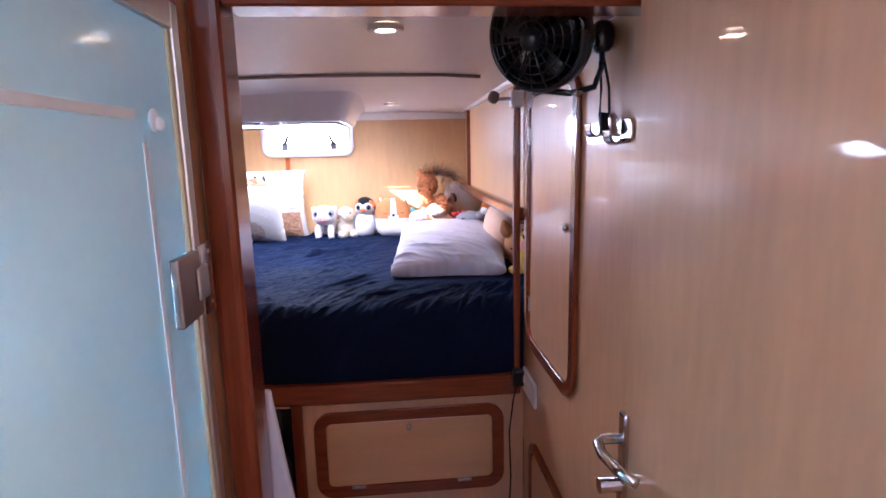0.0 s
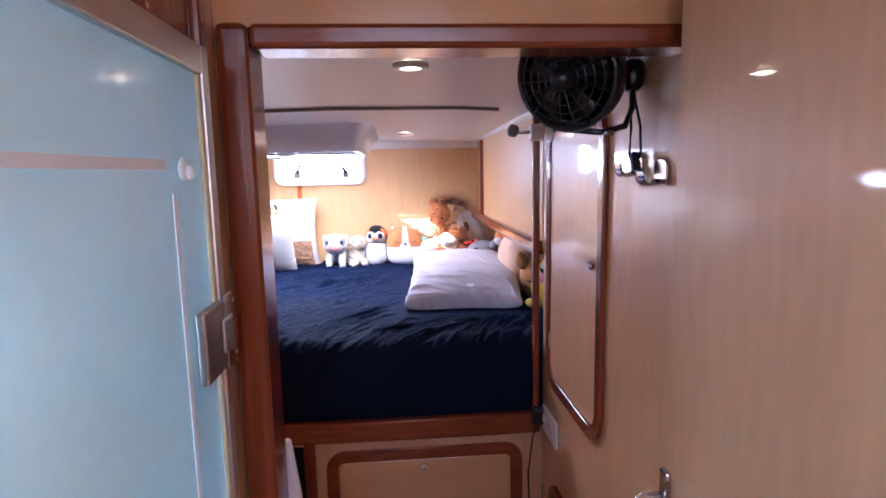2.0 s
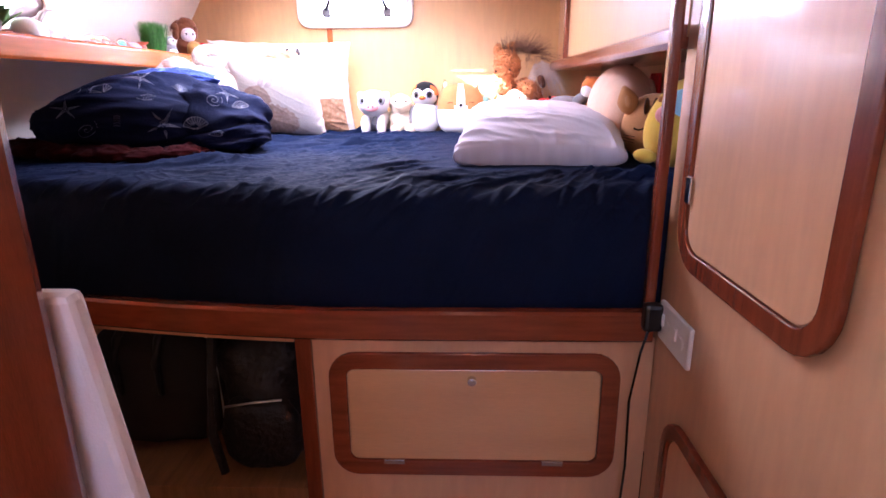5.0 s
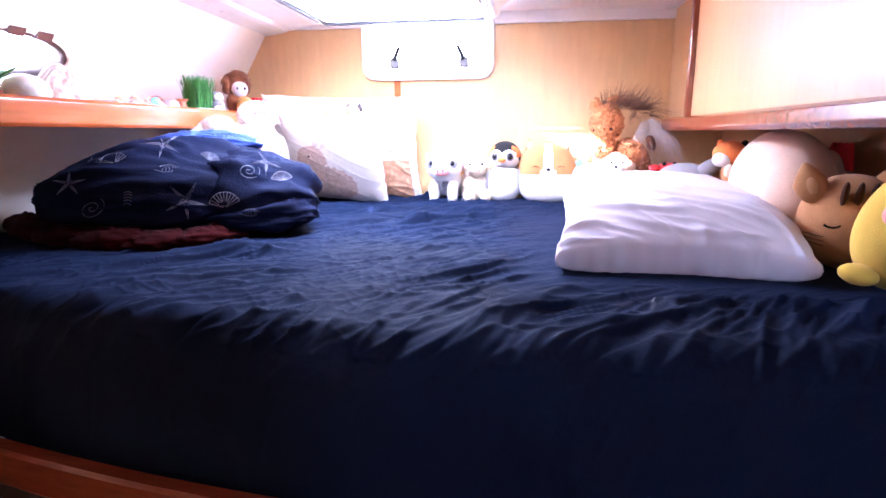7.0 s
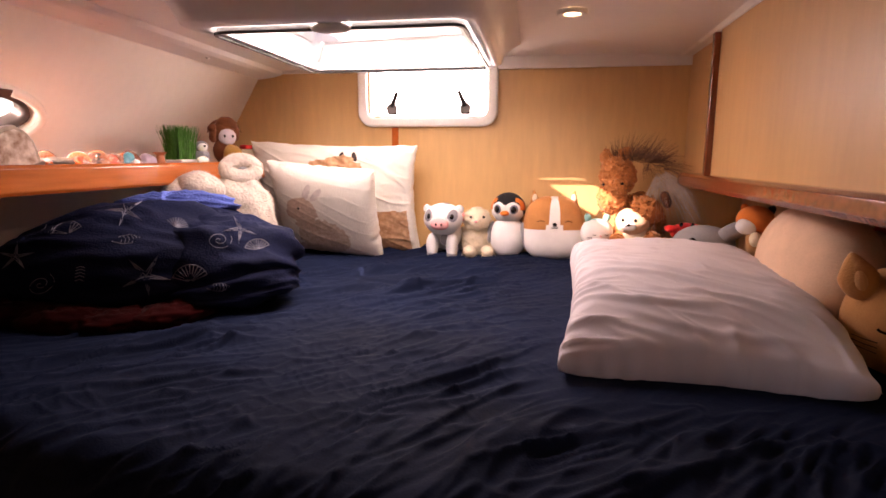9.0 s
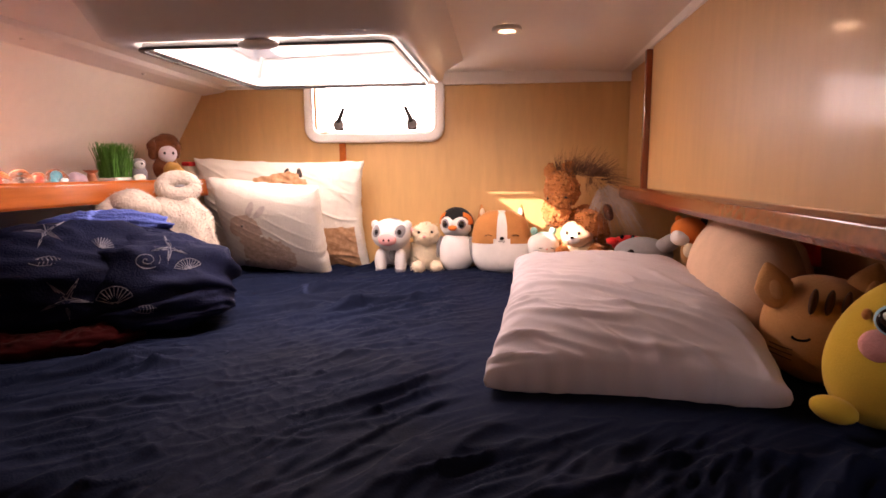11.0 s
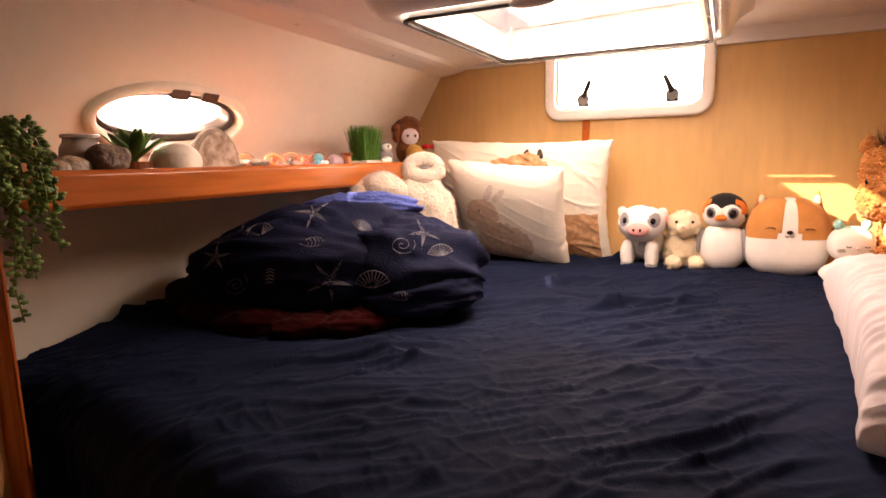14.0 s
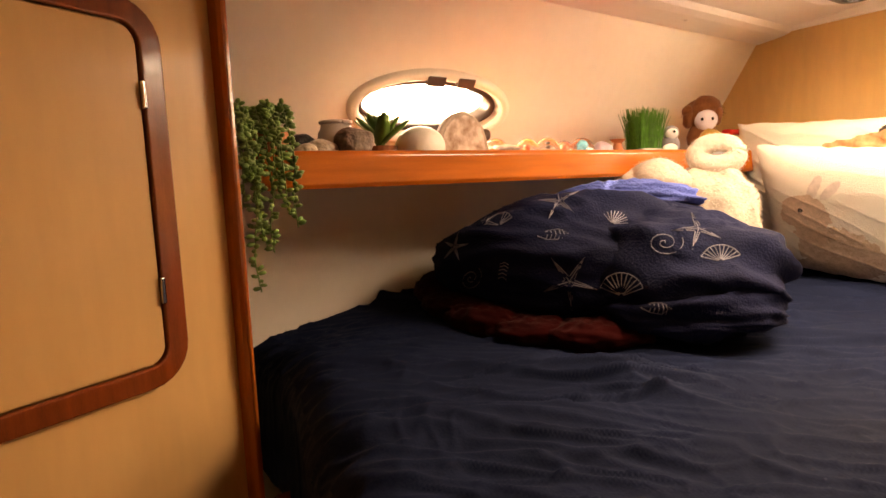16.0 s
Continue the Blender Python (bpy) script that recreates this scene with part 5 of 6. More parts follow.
# squashy dog
dog = Toy("dog_cushion_toy", pose(0.226, 3.862, BED_Z - 0.004, 0, 0, 3), "squashy white and rust plush dog with a closed-eye face")
DOG = ((0, 0, 0.112), (0.104, 0.070, 0.116))
dog.add("body", P_WHITE, *DOG, square=0.62, seg=56)
for sx in (-1, 1):
    dog.coat("patch", P_RUST, *DOG, lambda x, y, z: z > 0.110 + 0.006 * math.cos(x * 40) and sx * x > 0.014 + max(0.0, 0.140 - z) * 0.9, 0.62)
    ear = rod((sx * 0.072, 0.004, 0.196), (sx * 0.086, 0.004, 0.250), 0.024, 0.003, 16)
    for v in ear.verts:
        v.co.y = 0.004 + (v.co.y - 0.004) * 0.5
    ear.transform(dog.m)
    ear_ob = part("ear", ear, P_RUST, dog.root, smooth=True)
    dog.add("inner_ear", P_CREAM, (sx * 0.077, -0.008, 0.222), (0.010, 0.004, 0.016), (0, sx * 14, 0), under=ear_ob)
    dog.cord("closed_eye", EYE, [(sx * 0.048 + 0.013 * math.cos(radians(20 + 28 * k)), -0.0735, 0.138 + 0.007 * math.sin(radians(20 + 28 * k))) for k in range(6)], 0.0013)
dog.add("nose", EYE, (0, -0.0725, 0.132), (0.008, 0.004, 0.006), seg=14)
dog.cord("mouth", EYE, [(-0.012, -0.0722, 0.122), (-0.006, -0.0724, 0.118), (0, -0.0724, 0.122), (0.006, -0.0724, 0.118), (0.012, -0.0722, 0.122)], 0.0010)

for piece in dog.root.children_recursive:
    inv = dog.m.inverted()
    for v in piece.data.vertices:
        p = inv @ v.co
        k = max(0.0, min(1.0, (p.z - 0.05) / 0.20))
        v.co = dog.m @ Vector((p.x * (1.06 - 0.20 * k * k), p.y * (1.0 - 0.15 * k) , p.z))

# small white and teal cat
kit = Toy("small_cat_toy", pose(0.378, 3.81, BED_Z + 0.050, 0, 0, 12), "small round white plush cat with a teal cap")
kit.add("body", P_WHITE, (0, 0, 0.050), (0.056, 0.045, 0.050), square=0.85)
kit.coat("cap", P_TEAL, (0, 0, 0.050), (0.056, 0.045, 0.050), lambda x, y, z: z > 0.086 - 0.5 * y - 0.2 * x, 0.85)
for sx in (-1, 1):
    kit.add("ear", P_TEAL, (sx * 0.034, 0, 0.104), (0.013, 0.010, 0.016), (0, sx * 20, 0))
    kit.cord("closed_eye", EYE, [(sx * 0.022 + 0.007 * math.cos(radians(30 + 30 * k)), -0.046, 0.052 - 0.005 * math.sin(radians(30 + 30 * k))) for k in range(5)], 0.0013)
    for wz in (0.040, 0.035):
        kit.cord("whisker", EYE, [(sx * 0.028, -0.043, wz), (sx * 0.044, -0.034, wz - 0.002)], 0.0009)
kit.add("nose", P_PINK, (0, -0.046, 0.044), (0.004, 0.003, 0.003), seg=8)
solid("folded_white_cloth", blob((0.395, 3.755, BED_Z + 0.022), (0.095, 0.085, 0.033), (0, 0, 8), 0.008, 20, 32), P_WHITE, "small folded white plush cloth under the cat toy", "cloth", smooth=True)

# curly brown horse with mane
horse = Toy("horse_toy", pose(0.490, 3.80, BED_Z, 0, 0, -12), "curly brown plush horse with a dark mane, sitting against the bulkhead")
horse.add("body", P_BROWN, (0.03, 0.03, 0.125), (0.085, 0.070, 0.120), fuzz=0.006, freq=60, seg=36)
horse_head = horse.add("head", P_BROWN, (-0.050, -0.015, 0.306), (0.060, 0.060, 0.068), (25, -18, 0), 0.006, 60, 36)
horse.add("muzzle", P_BROWN, (-0.060, -0.062, 0.236), (0.046, 0.048, 0.062), (14, 14, 0), 0.006, 60, 36, under=horse_head)
for ex, ez in ((-0.092, 0.366), (-0.030, 0.376)):
    horse.add("ear", P_BROWN, (ex, -0.020, ez), (0.022, 0.014, 0.026), (0, -20 if ex < -0.05 else 18, 0), 0.003, 60, under=horse_head)
for ex in (-0.085, -0.030):
    horse.add("eye", EYE, (ex, -0.086, 0.276), (0.008, 0.006, 0.009), seg=12, under=horse_head)
HOOF = plush_mat("dark_hoof_plush", (0.10, 0.035, 0.015), 0.2)
for lx, lz, ry in ((0.052, 0.195, -60), (-0.030, 0.060, 10), (0.075, 0.075, -20)):
    horse.add("leg", P_BROWN, (lx, -0.070, lz), (0.038, 0.050, 0.052), (0, ry, 0), 0.006, 60, 32)
horse.add("hoof", HOOF, (0.112, -0.070, 0.230), (0.016, 0.032, 0.030), (0, -20, 0), 0.003)
HAIR_DARK = material("dark_brown_hair", (0.13, 0.055, 0.025), 0.6, 0.4, 30.0)
HAIR_PALE = material("pale_hair", (0.50, 0.42, 0.36), 0.6, 0.25, 30.0)
horse.shag("mane", HAIR_DARK, (0.000, 0.0, 0.352), (0.070, 0.035, 0.020), 460, 0.058, (0.35, -0.1, 0.35), 3, 0.0009)
horse.shag("forelock", HAIR_DARK, (-0.01, -0.02, 0.365), (0.045, 0.03, 0.010), 150, 0.038, (0.5, -0.1, 0.1), 5, 0.0008)
horse.shag("mane_end", HAIR_DARK, (0.075, 0.0, 0.330), (0.030, 0.025, 0.030), 130, 0.055, (0.7, -0.2, -0.6), 6, 0.0008)
horse.shag("tail_hair", HAIR_PALE, (0.100, -0.005, 0.272), (0.014, 0.018, 0.035), 330, 0.100, (0.35, -0.25, -1.5), 8, 0.0008)

# small tan lion cub and others in the corner
cub = Toy("lion_cub_toy", pose(0.500, 3.735, BED_Z + 0.035, 0, 0, -22), "small tan plush cub with round ears")
cub.add("body", P_CREAM, (0, 0.01, 0.055), (0.062, 0.055, 0.056), fuzz=0.004)
cub_head = cub.add("head", P_TAN, (-0.010, -0.02, 0.118), (0.056, 0.046, 0.046), fuzz=0.004)
for sx in (-1, 1):
    cub.add("ear", P_TAN, (sx * 0.046 - 0.010, -0.010, 0.155), (0.018, 0.011, 0.018), under=cub_head)
    cub.add("eye", EYE, (sx * 0.020 - 0.010, -0.062, 0.126), (0.005, 0.004, 0.006), seg=10, under=cub_head)
    cub.add("paw", P_TAN, (sx * 0.042, -0.055, 0.025), (0.024, 0.030, 0.022))
cub.add("muzzle", P_WHITE, (-0.010, -0.060, 0.106), (0.024, 0.014, 0.016), under=cub_head)
cub.add("nose", EYE, (-0.010, -0.074, 0.112), (0.007, 0.004, 0.005), seg=10, under=cub_head)

crab = Toy("crab_toy", pose(0.628, 3.585, BED_Z + 0.098, 0, 0, -20), "bright red plush crab lying on other toys")
crab.add("body", P_RED, (0, 0, 0.040), (0.052, 0.040, 0.030))
for sx in (-1, 1):
    crab.add("claw", P_RED, (sx * 0.045, -0.035, 0.052), (0.020, 0.016, 0.012), (0, 0, sx * 30))
    crab.add("eye", EYE, (sx * 0.016, -0.030, 0.066), (0.006, 0.006, 0.007), seg=10)
solid("crumpled_plush_cushion", blob((0.610, 3.55, BED_Z + 0.045), (0.085, 0.12, 0.050), (0, 0, 10), 0.012, 14, 32), P_CREAM, "crumpled cream plush cushion under the toys", "cushion", smooth=True)

mouse = Toy("grey_dolphin_toy", pose(0.645, 3.47, BED_Z + 0.070, 0, 0, -15), "grey plush animal with a dark nose, lying on its belly")
mouse.add("body", P_GREY, (0, 0.02, 0.050), (0.085, 0.075, 0.052))
mouse.add("snout", P_GREY, (0.068, -0.012, 0.088), (0.050, 0.026, 0.024), (0, -34, 0))
mouse.add("nose", EYE, (0.105, -0.018, 0.118), (0.012, 0.011, 0.011), seg=14)
mouse.add("eye", EYE, (-0.030, -0.052, 0.064), (0.009, 0.006, 0.009), seg=14)
mouse.add("ear", P_PINK, (-0.078, -0.030, 0.040), (0.028, 0.014, 0.022), (0, 15, 0))
bear = Toy("brown_bear_toy", pose(0.665, 3.37, BED_Z + 0.020, 0, 0, -15), "round brown plush toy half hidden by the pillow")
bear.add("body", P_CATBROWN, (0, 0, 0.055), (0.062, 0.060, 0.060))
fox = Toy("fox_toy", pose(0.748, 3.36, BED_Z + 0.126, 0, 0, -30), "orange plush fox with a white muzzle")
fox.add("body", P_CATBROWN, (0.004, 0.020, 0.020), (0.036, 0.048, 0.046))
fox_head = fox.add("head", P_ORANGE, (-0.006, -0.018, 0.080), (0.046, 0.042, 0.037))
fox.add("muzzle", P_WHITE, (-0.020, -0.046, 0.064), (0.026, 0.022, 0.022), under=fox_head)
fox.add("ear", P_BLACK, (0.028, -0.006, 0.106), (0.010, 0.007, 0.014), (0, 20, 0), under=fox_head)
fox.add("ear", P_ORANGE, (-0.036, 0.0, 0.106), (0.011, 0.007, 0.014), (0, -20, 0), under=fox_head)
fox.add("paw", P_CREAM, (0.004, -0.052, 0.032), (0.014, 0.016, 0.020))

P_EAR = plush_mat("pale_caramel_plush", (0.52, 0.28, 0.13), 0.08)
# long tan cat bolster against the rail
cat = Toy("cat_bolster_toy", pose(0.742, 3.020, BED_Z, 0, 0, -8), "long tan plush cat bolster with a caramel striped head")
cat.add("body", P_TAN, (0.012, 0.050, 0.132), (0.106, 0.232, 0.142), (-2, 0, 0), seg=40)
cat_head = cat.add("head", P_CATBROWN, (0.058, -0.210, 0.098), (0.094, 0.072, 0.096), (0, 6, -34), seg=40, square=0.93)
for ex, ey, ez, lean in ((-0.024, -0.222, 0.176, -18), (0.112, -0.240, 0.184, 16)):
    e = blob((0, 0, 0), (0.030, 0.016, 0.042), seg=28)
    for v in e.verts:
        v.co.x *= 1.0 - 0.55 * max(0.0, v.co.z / 0.042)
    e.transform(cat.m @ pose(ex, ey, ez, 0, lean, -20))
    ear = part("ear", e, P_CATBROWN, cat_head, smooth=True)
    cat.add("inner_ear", P_EAR, (ex, ey - 0.014, ez - 0.004), (0.010, 0.005, 0.018), (0, lean, -20), under=cat_head)
for k, dx in enumerate((0.022, 0.044, 0.066)):
    cat.add("stripe", P_STRIPE, (dx, -0.272 - 0.006 * k, 0.160), (0.0065, 0.014, 0.026), (28, 8, -24), under=cat_head)
cat.cord("closed_eye", EYE, [(0.004 + 0.013 * math.cos(radians(200 + 28 * k)), -0.279 - 0.002 * k, 0.104 + 0.008 * math.sin(radians(200 + 28 * k))) for k in range(6)], 0.0022)
for k in range(3):
    cat.cord("whisker", P_STRIPE, [(-0.030, -0.243, 0.080 - 0.008 * k), (-0.018, -0.262, 0.078 - 0.008 * k), (-0.004, -0.276, 0.077 - 0.009 * k)], 0.0010)
for piece in cat.root.children_recursive:
    if not piece.name.startswith("body"):
        for v in piece.data.vertices:
            v.co += Vector((0.022, 0.0, -0.008))
rooster = Toy("rooster_toy", pose(0.800, 2.97, 1.09, 0, 0, 0), "tan plush rooster with a red felt comb behind the bolster")
rooster.add("body", P_TAN, (0.02, 0, 0.110), (0.030, 0.070, 0.105))
comb = prism([(2.900 + 0.012 * k, 1.262 if k in (0, 9) else (1.322 if k % 2 else 1.308)) for k in range(10)], 0.010, "x", 0.828, 0.002)
part("comb", comb, P_RED, rooster.root, "zigzag red felt comb")

# yellow chick by the post, and a pale blue toy under it
chick = Toy("chick_toy", pose(0.780, 2.610, BED_Z - 0.002, 0, 8, -38), "large yellow plush chick with a blue patched eye")
chick.add("body", P_YELLOW, (0.004, 0, 0.120), (0.088, 0.080, 0.122), (0, 20, 0), seg=40)
chick.add("foot", P_YELLOW, (-0.052, -0.062, 0.028), (0.030, 0.022, 0.018))
chick.add("eye_patch", P_BLUE, (0.022, -0.070, 0.172), (0.042, 0.014, 0.034), (-16, 10, 18))
chick.add("cheek", P_PINK, (-0.022, -0.073, 0.138), (0.024, 0.010, 0.022), (-6, 0, 4))
chick_eye = chick.add("eye_rim", P_BLUE, (-0.012, -0.074, 0.176), (0.025, 0.010, 0.022), (-14, 0, 4))
chick.add("eye", EYE, (-0.013, -0.079, 0.176), (0.021, 0.009, 0.0185), (-14, 0, 4), under=chick_eye)
chick.add("glint", P_WHITE, (-0.020, -0.0865, 0.183), (0.008, 0.003, 0.006), (-14, 0, 4), seg=10, under=chick_eye)
chick.add("glint", P_WHITE, (-0.006, -0.0865, 0.179), (0.004, 0.003, 0.004), (-14, 0, 4), seg=10, under=chick_eye)
chick.add("mark", P_RUST, (-0.046, -0.058, 0.172), (0.006, 0.006, 0.008), seg=12)
pale = Toy("pale_blue_toy", pose(0.800, 2.470, BED_Z - 0.012, 0, 0, -20), "white and pale blue plush toy beside the post")
pale.add("body", P_WHITE, (0.0, 0.0, 0.070), (0.034, 0.030, 0.062))
pale.add("foot", P_BLUE, (-0.018, -0.012, 0.018), (0.026, 0.024, 0.018))

# beige furry plush beside the cushions
soft = Toy("beige_sloth_toy", pose(-0.775, 3.38, BED_Z - 0.004, 0, 0, 38), "beige furry plush slumped against the shelf")
soft.add("body", P_BEIGE, (0.022, 0.010, 0.150), (0.112, 0.080, 0.160), (0, -10, 0), 0.012, 18, 56, 0.78)
soft.add("arm", P_BEIGE, (-0.095, -0.045, 0.275), (0.070, 0.052, 0.050), (0, 12, 0), 0.006, 22, 36)
soft.add("arm", P_BEIGE, (-0.155, -0.040, 0.245), (0.050, 0.045, 0.060), (0, -10, 0), 0.006, 22, 32)
loop_ring = bmesh.new()
tube([soft.m @ Vector((0.030 + 0.042 * math.cos(math.tau * k / 24), 0.000 + 0.012 * math.sin(math.tau * k / 24), 0.330 + 0.026 * math.sin(math.tau * k / 24))) for k in range(25)], 0.025, 12, loop_ring)
part("hood", loop_ring, P_BEIGE, soft.root, smooth=True)
soft.add("face", P_GREY, (0.040, 0.004, 0.327), (0.026, 0.016, 0.014), (0, 0, 0), 0.003)
soft.fur("fur", P_BEIGE, 4200, 0.008, 21)
lamb.fur("fur", P_CREAM, 1600, 0.012, 22)
horse.curls("curls", P_BROWN, 1500, 0.0065, 23)

# ---- keepsakes on the hull shelf ----
SHELF_Z = 1.4145
STONE_A = material("pale_quartz", (0.46, 0.37, 0.28), 0.45, 0.30, 30.0, bump=0.9, bump_scale=60, second=(0.70, 0.62, 0.52))
STONE_B = material("grey_brown_stone", (0.12, 0.085, 0.065), 0.6, 0.4, 40.0, bump=0.9, bump_scale=70, second=(0.30, 0.22, 0.17))
STONE_DARK = material("dark_basalt", (0.025, 0.022, 0.022), 0.5, 0.3, 20.0, bump=0.5)
AGATE = material("banded_agate", (0.42, 0.20, 0.12), 0.18, 0.5, 40.0, bump=0.1, second=(0.72, 0.60, 0.52), coat=0.4)
AGATE_RIM = material("agate_rind", (0.36, 0.27, 0.20), 0.5, 0.3, 30.0, bump=0.4)
SHELL_WHITE = material("white_urchin_shell", (0.85, 0.80, 0.70), 0.4, 0.05, 12.0, bump=0.15, subsurf=0.0)
TERRACOTTA = material("terracotta", (0.42, 0.15, 0.065), 0.7, 0.15, 20.0, bump=0.2)
LEAF = material("succulent_leaf", (0.09, 0.21, 0.04), 0.42, 0.3, 20.0, bump=0.1)
LEAF_DARK = material("bead_leaf", (0.115, 0.22, 0.055), 0.45, 0.35, 60.0, bump=0.1)
GRASS = material("artificial_grass", (0.045, 0.19, 0.018), 0.5, 0.4, 90.0)
ORANGE_BIT = material("orange_inclusion", (0.72, 0.16, 0.03), 0.4, 0.2)
CERAMIC = material("white_ceramic", (0.78, 0.74, 0.68), 0.25, 0.06)

# burro's-tail plant hanging from the shelf's end
tail = thing("hanging_plant", (-0.955, 2.412, SHELF_Z), "trailing bead-leaved succulent in a small pot, hanging over the shelf edge", "plant")
part("pot", rod((-0.955, 2.412, SHELF_Z), (-0.955, 2.412, SHELF_Z + 0.050), 0.028, 0.034, 20), TERRACOTTA, tail, "small terracotta pot")
rnd = random.Random(11)
bead = bmesh.new()
bmesh.ops.create_icosphere(bead, subdivisions=1, radius=1)
bead_mesh = bpy.data.meshes.new("bead")
bead.to_mesh(bead_mesh)
bead.free()


def strand(pts, seed):
    r = random.Random(seed)
    out = bmesh.new()
    tube(pts, 0.0014, 5, out)
    vs = [Vector(p) for p in pts]
    dist = 0.0
    for a, b in zip(vs, vs[1:]):
        steps = max(1, int((b - a).length / 0.0056))
        for k in range(steps):
            p = a.lerp(b, k / steps)
            th = r.uniform(0, math.tau)
            d = Vector((math.cos(th), math.sin(th), r.uniform(-0.2, 0.5))).normalized()
            s = r.uniform(0.0044, 0.0064)
            m = Matrix.Translation(p + d * s * 1.3) @ d.to_track_quat("Z", "Y").to_matrix().to_4x4() @ Matrix.Diagonal((s * 0.75, s * 0.75, s * 1.35, 1))
            piece = bmesh.new()
            piece.from_mesh(bead_mesh)
            piece.transform(m)
            merge(out, piece)
    return out


for k in range(15):
    a = rnd.uniform(-1.0, 1.0)
    drop = rnd.choice((0.02, 0.03, 0.045, 0.06)) if k > 5 else (0.190, 0.130, 0.120, 0.095, 0.100, 0.070)[k]
    y0 = 2.383 + 0.044 * a if k > 5 else (2.352, 2.380, 2.366, 2.424, 2.357, 2.398)[k]
    xo = -0.862 + rnd.uniform(-0.006, 0.022)
    pts = [(-0.95, y0 * 0.5 + 2.412 * 0.5, SHELF_Z + 0.055), (-0.91, y0, SHELF_Z + 0.060 + rnd.uniform(0, 0.03)), (xo - 0.008, y0, SHELF_Z + 0.025), (xo, y0, SHELF_Z - 0.02)]
    n = max(2, int(drop / 0.04))
    for j in range(1, n + 1):
        pts.append((xo + 0.004 * math.sin(j + k), y0 + 0.005 * math.sin(j * 1.7 + k), SHELF_Z - 0.02 - drop * j / n))
    part("strand", strand(pts, 100 + k), LEAF_DARK, tail, "trailing strand of bead leaves", smooth=True)
for k in range(14):
    a = rnd.uniform(0, math.tau)
    rr = rnd.uniform(0.01, 0.05)
    base = Vector((-0.945, 2.412, SHELF_Z + 0.05))
    tip = base + Vector((rr * math.cos(a), rr * 1.2 * math.sin(a), rnd.uniform(0.015, 0.038)))
    part("shoot", strand([base, base.lerp(tip, 0.5) + Vector((0, 0, 0.01)), tip], 300 + k), LEAF_DARK, tail, smooth=True)


def stone(name, c, r, rot, mat, label, category="stone", fuzz=0.006, freq=28, square=0.9):
    return solid(name, blob((c[0], c[1], SHELF_Z + r[2] * 0.94), r, rot, fuzz, freq, 28, None, square), mat, label, category, smooth=True)


stone("dark_stone", (-1.020, 2.488, 0), (0.026, 0.032, 0.024), (0, 0, 20), STONE_DARK, "rough dark stone on the shelf")
jar = thing("glass_jar", (-1.000, 2.552, SHELF_Z), "squat milky white glass jar with a rolled rim on the shelf", "jar")
MILK = material("milky_glass", (0.80, 0.77, 0.72), 0.22, 0.05, 14.0, bump=0.04, trans=0.25)
body = bmesh.new()
rings = [[body.verts.new((-1.000 + r * math.cos(math.tau * k / 28), 2.552 + r * math.sin(math.tau * k / 28), SHELF_Z + z)) for k in range(28)] for r, z in ((0.004, 0.001), (0.030, 0.001), (0.035, 0.008), (0.037, 0.030), (0.034, 0.050), (0.029, 0.058), (0.028, 0.066), (0.024, 0.066), (0.024, 0.056), (0.030, 0.030), (0.028, 0.006), (0.004, 0.006))]
for a, b in zip(rings, rings[1:]):
    for k in range(28):
        body.faces.new((a[k], a[(k + 1) % 28], b[(k + 1) % 28], b[k]))
part("body", body, MILK, jar, smooth=True)
part("rim", tube([(-1.000 + 0.0285 * math.cos(math.tau * k / 28), 2.552 + 0.0285 * math.sin(math.tau * k / 28), SHELF_Z + 0.069) for k in range(29)], 0.0035, 8), MILK, jar, "rolled glass rim", smooth=True)
stone("coral_piece", (-0.945, 2.500, 0), (0.020, 0.034, 0.016), (0, 0, -10), STONE_A, "small pale piece of coral on the shelf", "coral")
stone("round_stone", (-0.938, 2.562, 0), (0.028, 0.037, 0.028), (0, 0, 0), STONE_B, "rounded mottled brown stone on the shelf")
stone("small_stone", (-0.925, 2.462, 0), (0.014, 0.018, 0.012), (0, 0, 0), STONE_A, "small pinkish stone on the shelf")

agave = thing("potted_succulent", (-0.965, 2.628, SHELF_Z), "green rosette succulent in a small terracotta pot", "plant")
part("pot", rod((-0.965, 2.628, SHELF_Z), (-0.965, 2.628, SHELF_Z + 0.022), 0.028, 0.034, 20), TERRACOTTA, agave, "low terracotta pot")
for k in range(16):
    a = math.tau * k / 16 * 2.6
    tilt = 0.25 + 0.75 * (k / 16)
    ln = 0.068 + 0.022 * (k / 16)
    d = Vector((math.cos(a) * tilt, math.sin(a) * tilt, 1.15 - 0.45 * tilt)).normalized()
    side = d.cross(Vector((0, 0, 1))).normalized()
    nrm = side.cross(d)
    base = Vector((-0.965, 2.628, SHELF_Z + 0.022))
    lf = bmesh.new()
    sec = []
    for t, w in ((0, 0.008), (0.3, 0.015), (0.6, 0.014), (0.85, 0.008), (1.0, 0.0008)):
        c = base + d * ln * t + Vector((0, 0, -0.010 * t * t * tilt))
        sec.append([lf.verts.new(c + side * w * u + nrm * v * (0.004 if w > 0.001 else 0.0006)) for u, v in ((-1, 0.5), (0, -0.6), (1, 0.5), (0, 0.1))])
    for p, q in zip(sec, sec[1:]):
        for j in range(4):
            lf.faces.new((p[j], p[(j + 1) % 4], q[(j + 1) % 4], q[j]))
    lf.faces.new(sec[0])
    lf.faces.new(sec[-1][::-1])
    part("leaf", lf, LEAF, agave, smooth=True)

